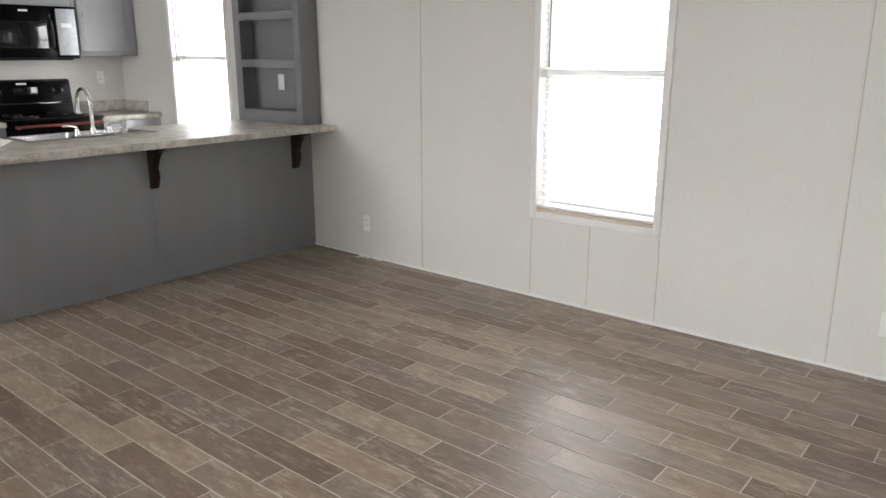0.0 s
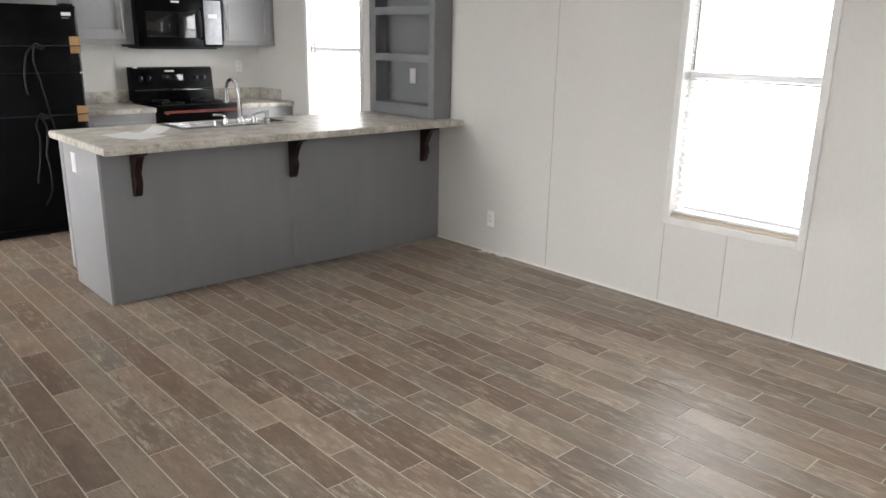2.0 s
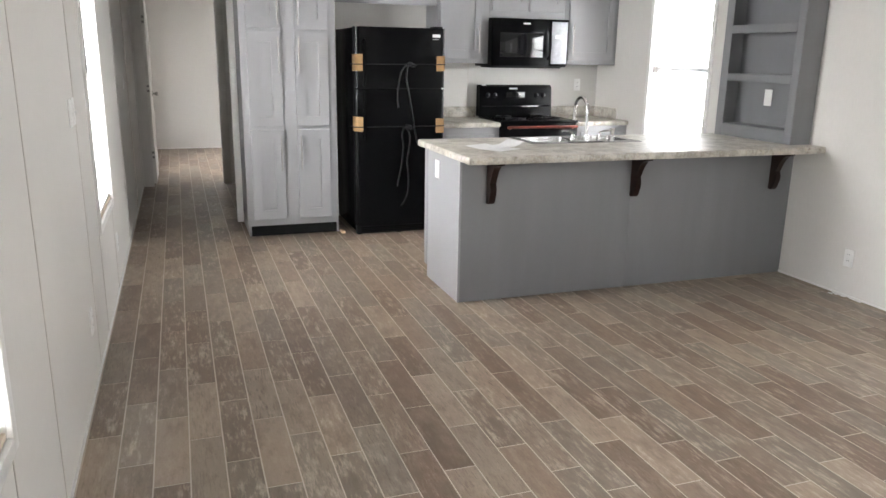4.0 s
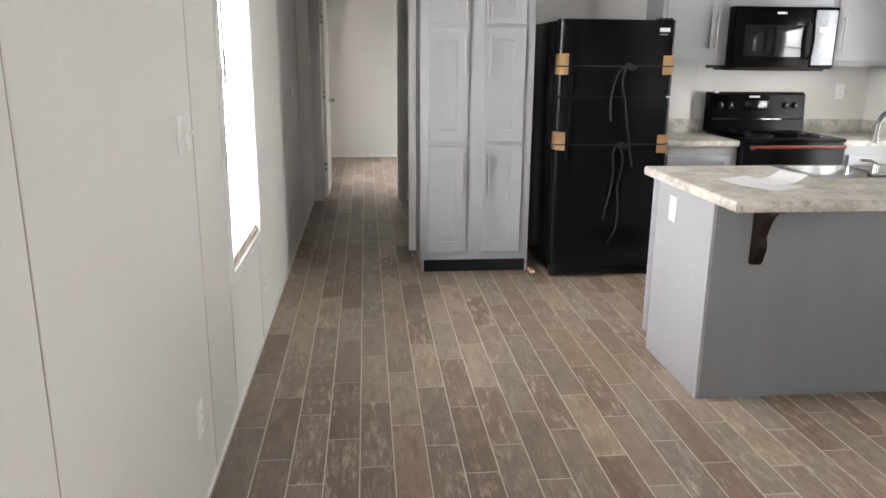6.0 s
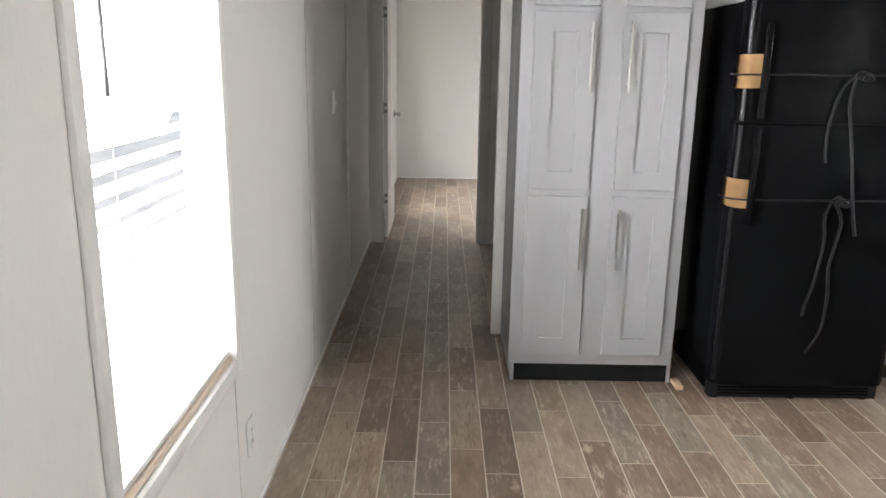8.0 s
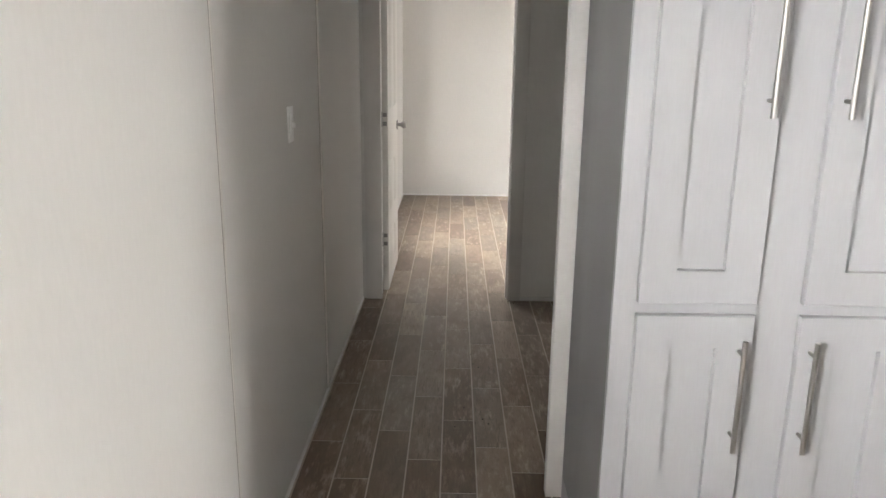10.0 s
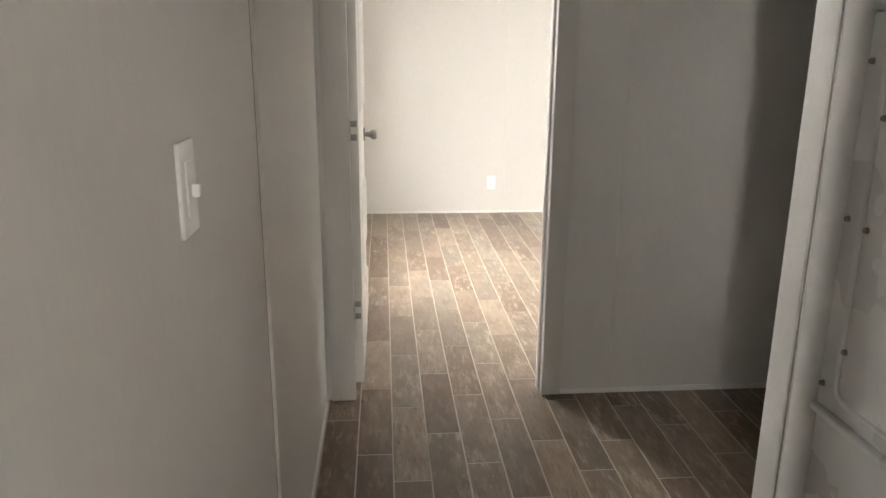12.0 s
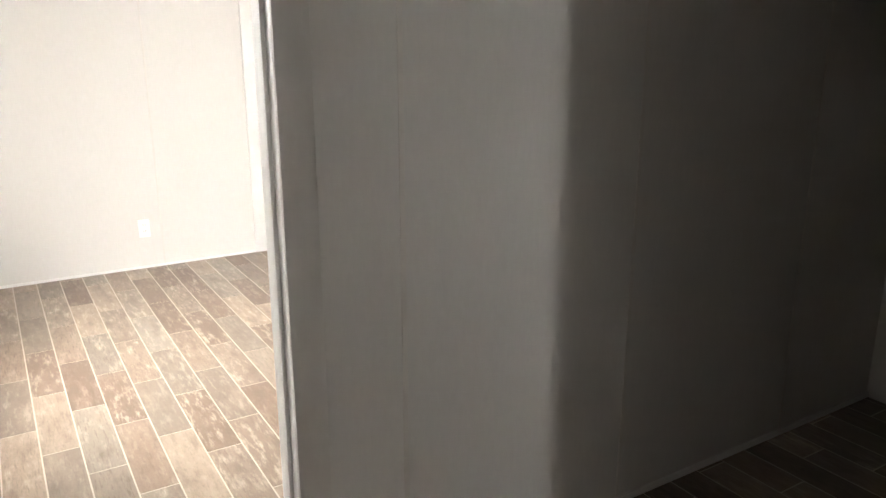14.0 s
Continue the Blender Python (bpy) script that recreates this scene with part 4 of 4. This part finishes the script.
fx, fy, fz = 2.985, 0.312, ITOP + 0.004
faucet = thing("faucet", (fx, fy, fz), "chrome gooseneck kitchen faucet with two lever handles", "faucet")
part("base_plate", boxes(((fx - 0.125, fy - 0.026, fz), (fx + 0.125, fy + 0.026, fz + 0.014)), bevel=0.006), M_CHROME, faucet)
pts = [(fx, fy, fz + 0.012), (fx, fy, fz + 0.10), (fx, fy, fz + 0.19)]
pts += [(fx, fy + 0.085 - 0.085 * math.cos(radians(a)), fz + 0.20 + 0.085 * math.sin(radians(a))) for a in range(0, 181, 15)]
pts += [(fx, fy + 0.172, fz + 0.155)]
part("spout", tube(bmesh.new(), pts, 0.0105, 14), M_CHROME, faucet)
part("collar", rod(bmesh.new(), (fx, fy, fz + 0.012), (fx, fy, fz + 0.05), 0.022, 0.016, seg=20), M_CHROME, faucet)
part("aerator", rod(bmesh.new(), (fx, fy + 0.172, fz + 0.157), (fx, fy + 0.173, fz + 0.130), 0.0145, seg=16), M_CHROME, faucet)
for s in (-1, 1):
    hx = fx + s * 0.10
    bm = rod(bmesh.new(), (hx, fy, fz + 0.012), (hx, fy, fz + 0.050), 0.018, 0.012, seg=18)
    tube(bm, [(hx, fy, fz + 0.058), (hx + s * 0.03, fy, fz + 0.070), (hx + s * 0.085, fy - 0.006, fz + 0.074)], 0.0062, 10)
    part("lever_handle", bm, M_CHROME, faucet)
bm = rod(bmesh.new(), (fx + 0.20, fy, fz), (fx + 0.20, fy, fz + 0.03), 0.020, 0.014)
rod(bm, (fx + 0.20, fy, fz + 0.03), (fx + 0.20, fy, fz + 0.085), 0.012, 0.016)
part("side_sprayer", bm, M_CHROME, faucet)

# papers left on the bar top
def paper(x, y, turn, length, width, curl):
    """A sheet with one end lifted, with a front and a back face."""
    bm = bmesh.new()
    layers = []
    for z in (0.0004, 0.0016):
        rows = []
        for i in range(13):
            row = []
            for j in range(5):
                u, v = i / 12, j / 4
                p = Vector(((u - 0.5) * length, (v - 0.5) * width, z + curl * max(0.0, u - 0.55) ** 1.5))
                p.rotate(Euler((0, 0, radians(turn))))
                row.append(bm.verts.new(p + Vector((x, y, ITOP))))
            rows.append(row)
        layers.append(rows)
    lo, hi = layers
    for i in range(12):
        for j in range(4):
            bm.faces.new((hi[i][j], hi[i + 1][j], hi[i + 1][j + 1], hi[i][j + 1]))
            bm.faces.new((lo[i][j], lo[i][j + 1], lo[i + 1][j + 1], lo[i + 1][j]))
    for i in range(12):
        bm.faces.new((lo[i][0], lo[i + 1][0], hi[i + 1][0], hi[i][0]))
        bm.faces.new((lo[i + 1][4], lo[i][4], hi[i][4], hi[i + 1][4]))
    for j in range(4):
        bm.faces.new((lo[0][j + 1], lo[0][j], hi[0][j], hi[0][j + 1]))
        bm.faces.new((lo[12][j], lo[12][j + 1], hi[12][j + 1], hi[12][j]))
    return bm


single("paper_sheet", paper(2.235, 0.13, 118, 0.28, 0.20, 0.03), M_PAPER, "loose white paper sheet lying on the bar top", "paper", "papers")
bm = paper(2.33, 0.17, 20, 0.20, 0.15, 0.10)
bmesh.ops.translate(bm, verts=bm.verts, vec=(0, 0, 0.007))
single("paper_sheet", bm, M_PAPER, "curled white paper on top of another sheet", "paper", "papers")

# shelf tower standing on the bar
HX, HY0, HY1 = 4.292, -0.120, 0.640
tower = thing("shelf_tower", (4.39, 0.29, ITOP), "dark grey open shelf tower standing on the bar top", "shelf")
part("side_panel", boxes(((HX + 0.018, HY0, ITOP + 0.001), (RX - 0.001, HY0 + 0.016, 2.36))), M_PANEL, tower)
part("side_panel", boxes(((HX + 0.018, HY1 - 0.016, ITOP + 0.001), (RX - 0.001, HY1, 2.36))), M_PANEL, tower)
part("back_panel", boxes(((RX - 0.012, HY0 + 0.016, ITOP + 0.001), (RX - 0.002, HY1 - 0.016, 2.36))), M_PANEL, tower)
LEV = [(ITOP + 0.001, 1.022), (1.332, 1.386), (1.668, 1.724), (2.005, 2.06), (2.30, 2.36)]
for a, b in LEV:
    part("shelf", boxes(((HX + 0.018, HY0 + 0.016, max(a, b - 0.02)), (RX - 0.012, HY1 - 0.016, b))), M_PANEL, tower)
    part("front_rail", boxes(((HX, HY0 + 0.062, a), (HX + 0.018, HY1 - 0.075, b)), bevel=0.001), M_PANEL, tower)
part("front_stile", boxes(((HX, HY0, ITOP + 0.001), (HX + 0.018, HY0 + 0.062, 2.36)), bevel=0.001), M_PANEL, tower)
part("front_stile", boxes(((HX, HY1 - 0.075, ITOP + 0.001), (HX + 0.018, HY1, 2.36)), bevel=0.001), M_PANEL, tower)
plate("electrical_outlet", (RX - 0.012, 0.30, 1.222), "x-", "white flat outlet plate inside the dark grey shelf tower", "outlet", None)

# ---- floor ----
TW, TL, TX = 0.1255, 0.520, 0.010
# where the end joints of each row of tiles fall, within one tile's length
JOINTS = [0.415, 0.158, 0.505, 0.292, 0.080, 0.387, 0.215, 0.010, 0.200, 0.465, 0.300, 0.085,
          0.392, 0.177, 0.004, 0.308, 0.480, 0.225, 0.050, 0.353, 0.140, 0.440, 0.268, 0.050,
          0.222, 0.486, 0.308, 0.094, 0.392, 0.178, 0.003, 0.303, 0.477, 0.214, 0.050, 0.353]
floor = setting("floor", boxes(((-0.1, Y_BACK - 0.1, -0.06), (RX + 0.1, Y_END + 0.1, -0.0009))), M_GROUT, "brown wood-look plank tile floor with light grout", "floor")
GAP = 0.0024
def tile_mesh(w, l):
    bm = bmesh.new()
    k = 0.0008
    lo = [bm.verts.new((x, y, -0.006)) for x, y in ((GAP, GAP), (w - GAP, GAP), (w - GAP, l - GAP), (GAP, l - GAP))]
    mid = [bm.verts.new((v.co.x, v.co.y, -0.0008)) for v in lo]
    top = [bm.verts.new((x, y, 0)) for x, y in ((GAP + k, GAP + k), (w - GAP - k, GAP + k), (w - GAP - k, l - GAP - k), (GAP + k, l - GAP - k))]
    for a, b in ((lo, mid), (mid, top)):
        for i in range(4):
            bm.faces.new((a[i], a[(i + 1) % 4], b[(i + 1) % 4], b[i]))
    bm.faces.new(top)
    return mesh_of("tile", bm, M_TILE, smooth=False)


whole = tile_mesh(TW, TL)
verts, faces = [], []
made = 0
k = -1
while TX + k * TW < RX:
    x0, x1 = max(0.0, TX + k * TW), min(RX, TX + (k + 1) * TW)
    j0 = JOINTS[k % len(JOINTS)]
    n = math.floor((Y_BACK - j0) / TL)
    while j0 + n * TL < Y_END:
        y0, y1 = max(Y_BACK, j0 + n * TL), min(Y_END, j0 + (n + 1) * TL)
        n += 1
        if x1 - x0 < 0.006 or y1 - y0 < 0.006:
            continue
        full = x1 - x0 > TW - 1e-4 and y1 - y0 > TL - 1e-4
        if full and made < 300 and x1 < 2.0 and -3.2 < y0 < 6.4:
            ob = new("tile", whole)
            ob.location = (x0, y0, 0)
            ob.parent = floor
            made += 1
            continue
        i = len(verts)
        for z, g in ((-0.006, GAP), (-0.0008, GAP), (0, GAP + 0.0008)):
            verts += [(x0 + g, y0 + g, z), (x1 - g, y0 + g, z), (x1 - g, y1 - g, z), (x0 + g, y1 - g, z)]
        for b in (i, i + 4):
            for c in range(4):
                faces.append((b + c, b + (c + 1) % 4, b + 4 + (c + 1) % 4, b + 4 + c))
        faces.append((i + 8, i + 9, i + 10, i + 11))
    k += 1
me = bpy.data.meshes.new("tiles")
me.from_pydata(verts, [], faces)
me.materials.append(M_TILE)
rest = tagged(new("tile_field", me), kind="stuff")
rest.parent = floor

# crumbs of dirt and scraps left by the builders
rnd = random.Random(5)
bm = bmesh.new()
for cx, cy, n, spread in ((0.62, 3.2, 10, 0.05), (0.60, 3.75, 6, 0.06), (0.90, 2.60, 8, 0.03), (0.895, 4.70, 7, 0.02), (0.06, 4.70, 5, 0.03)):
    for _ in range(n):
        p = Vector((cx + rnd.gauss(0, spread), cy + rnd.gauss(0, spread), 0.001))
        bmesh.ops.create_icosphere(bm, subdivisions=1, radius=rnd.uniform(0.0015, 0.0045), matrix=Matrix.Translation(p))
crumbs = single("floor_crumbs", bm, M_DEBRIS, "dark crumbs of dirt scattered on the hall floor", "dirt")
crumbs["kind"] = "stuff"
bm = bmesh.new()
for _ in range(14):
    p = Vector((RX - 0.012 - abs(rnd.gauss(0, 0.012)), -0.60 + rnd.gauss(0, 0.07), 0.004))
    box(bm, p - Vector((0.004, 0.012, 0.004)), p + Vector((rnd.uniform(0.002, 0.006), rnd.uniform(0.006, 0.018), rnd.uniform(0.0, 0.004))), 0.001, 1)
scraps = single("trim_scraps", bm, M_PAPER, "white caulk and paper scraps at the wall foot", "scraps")
scraps["kind"] = "stuff"
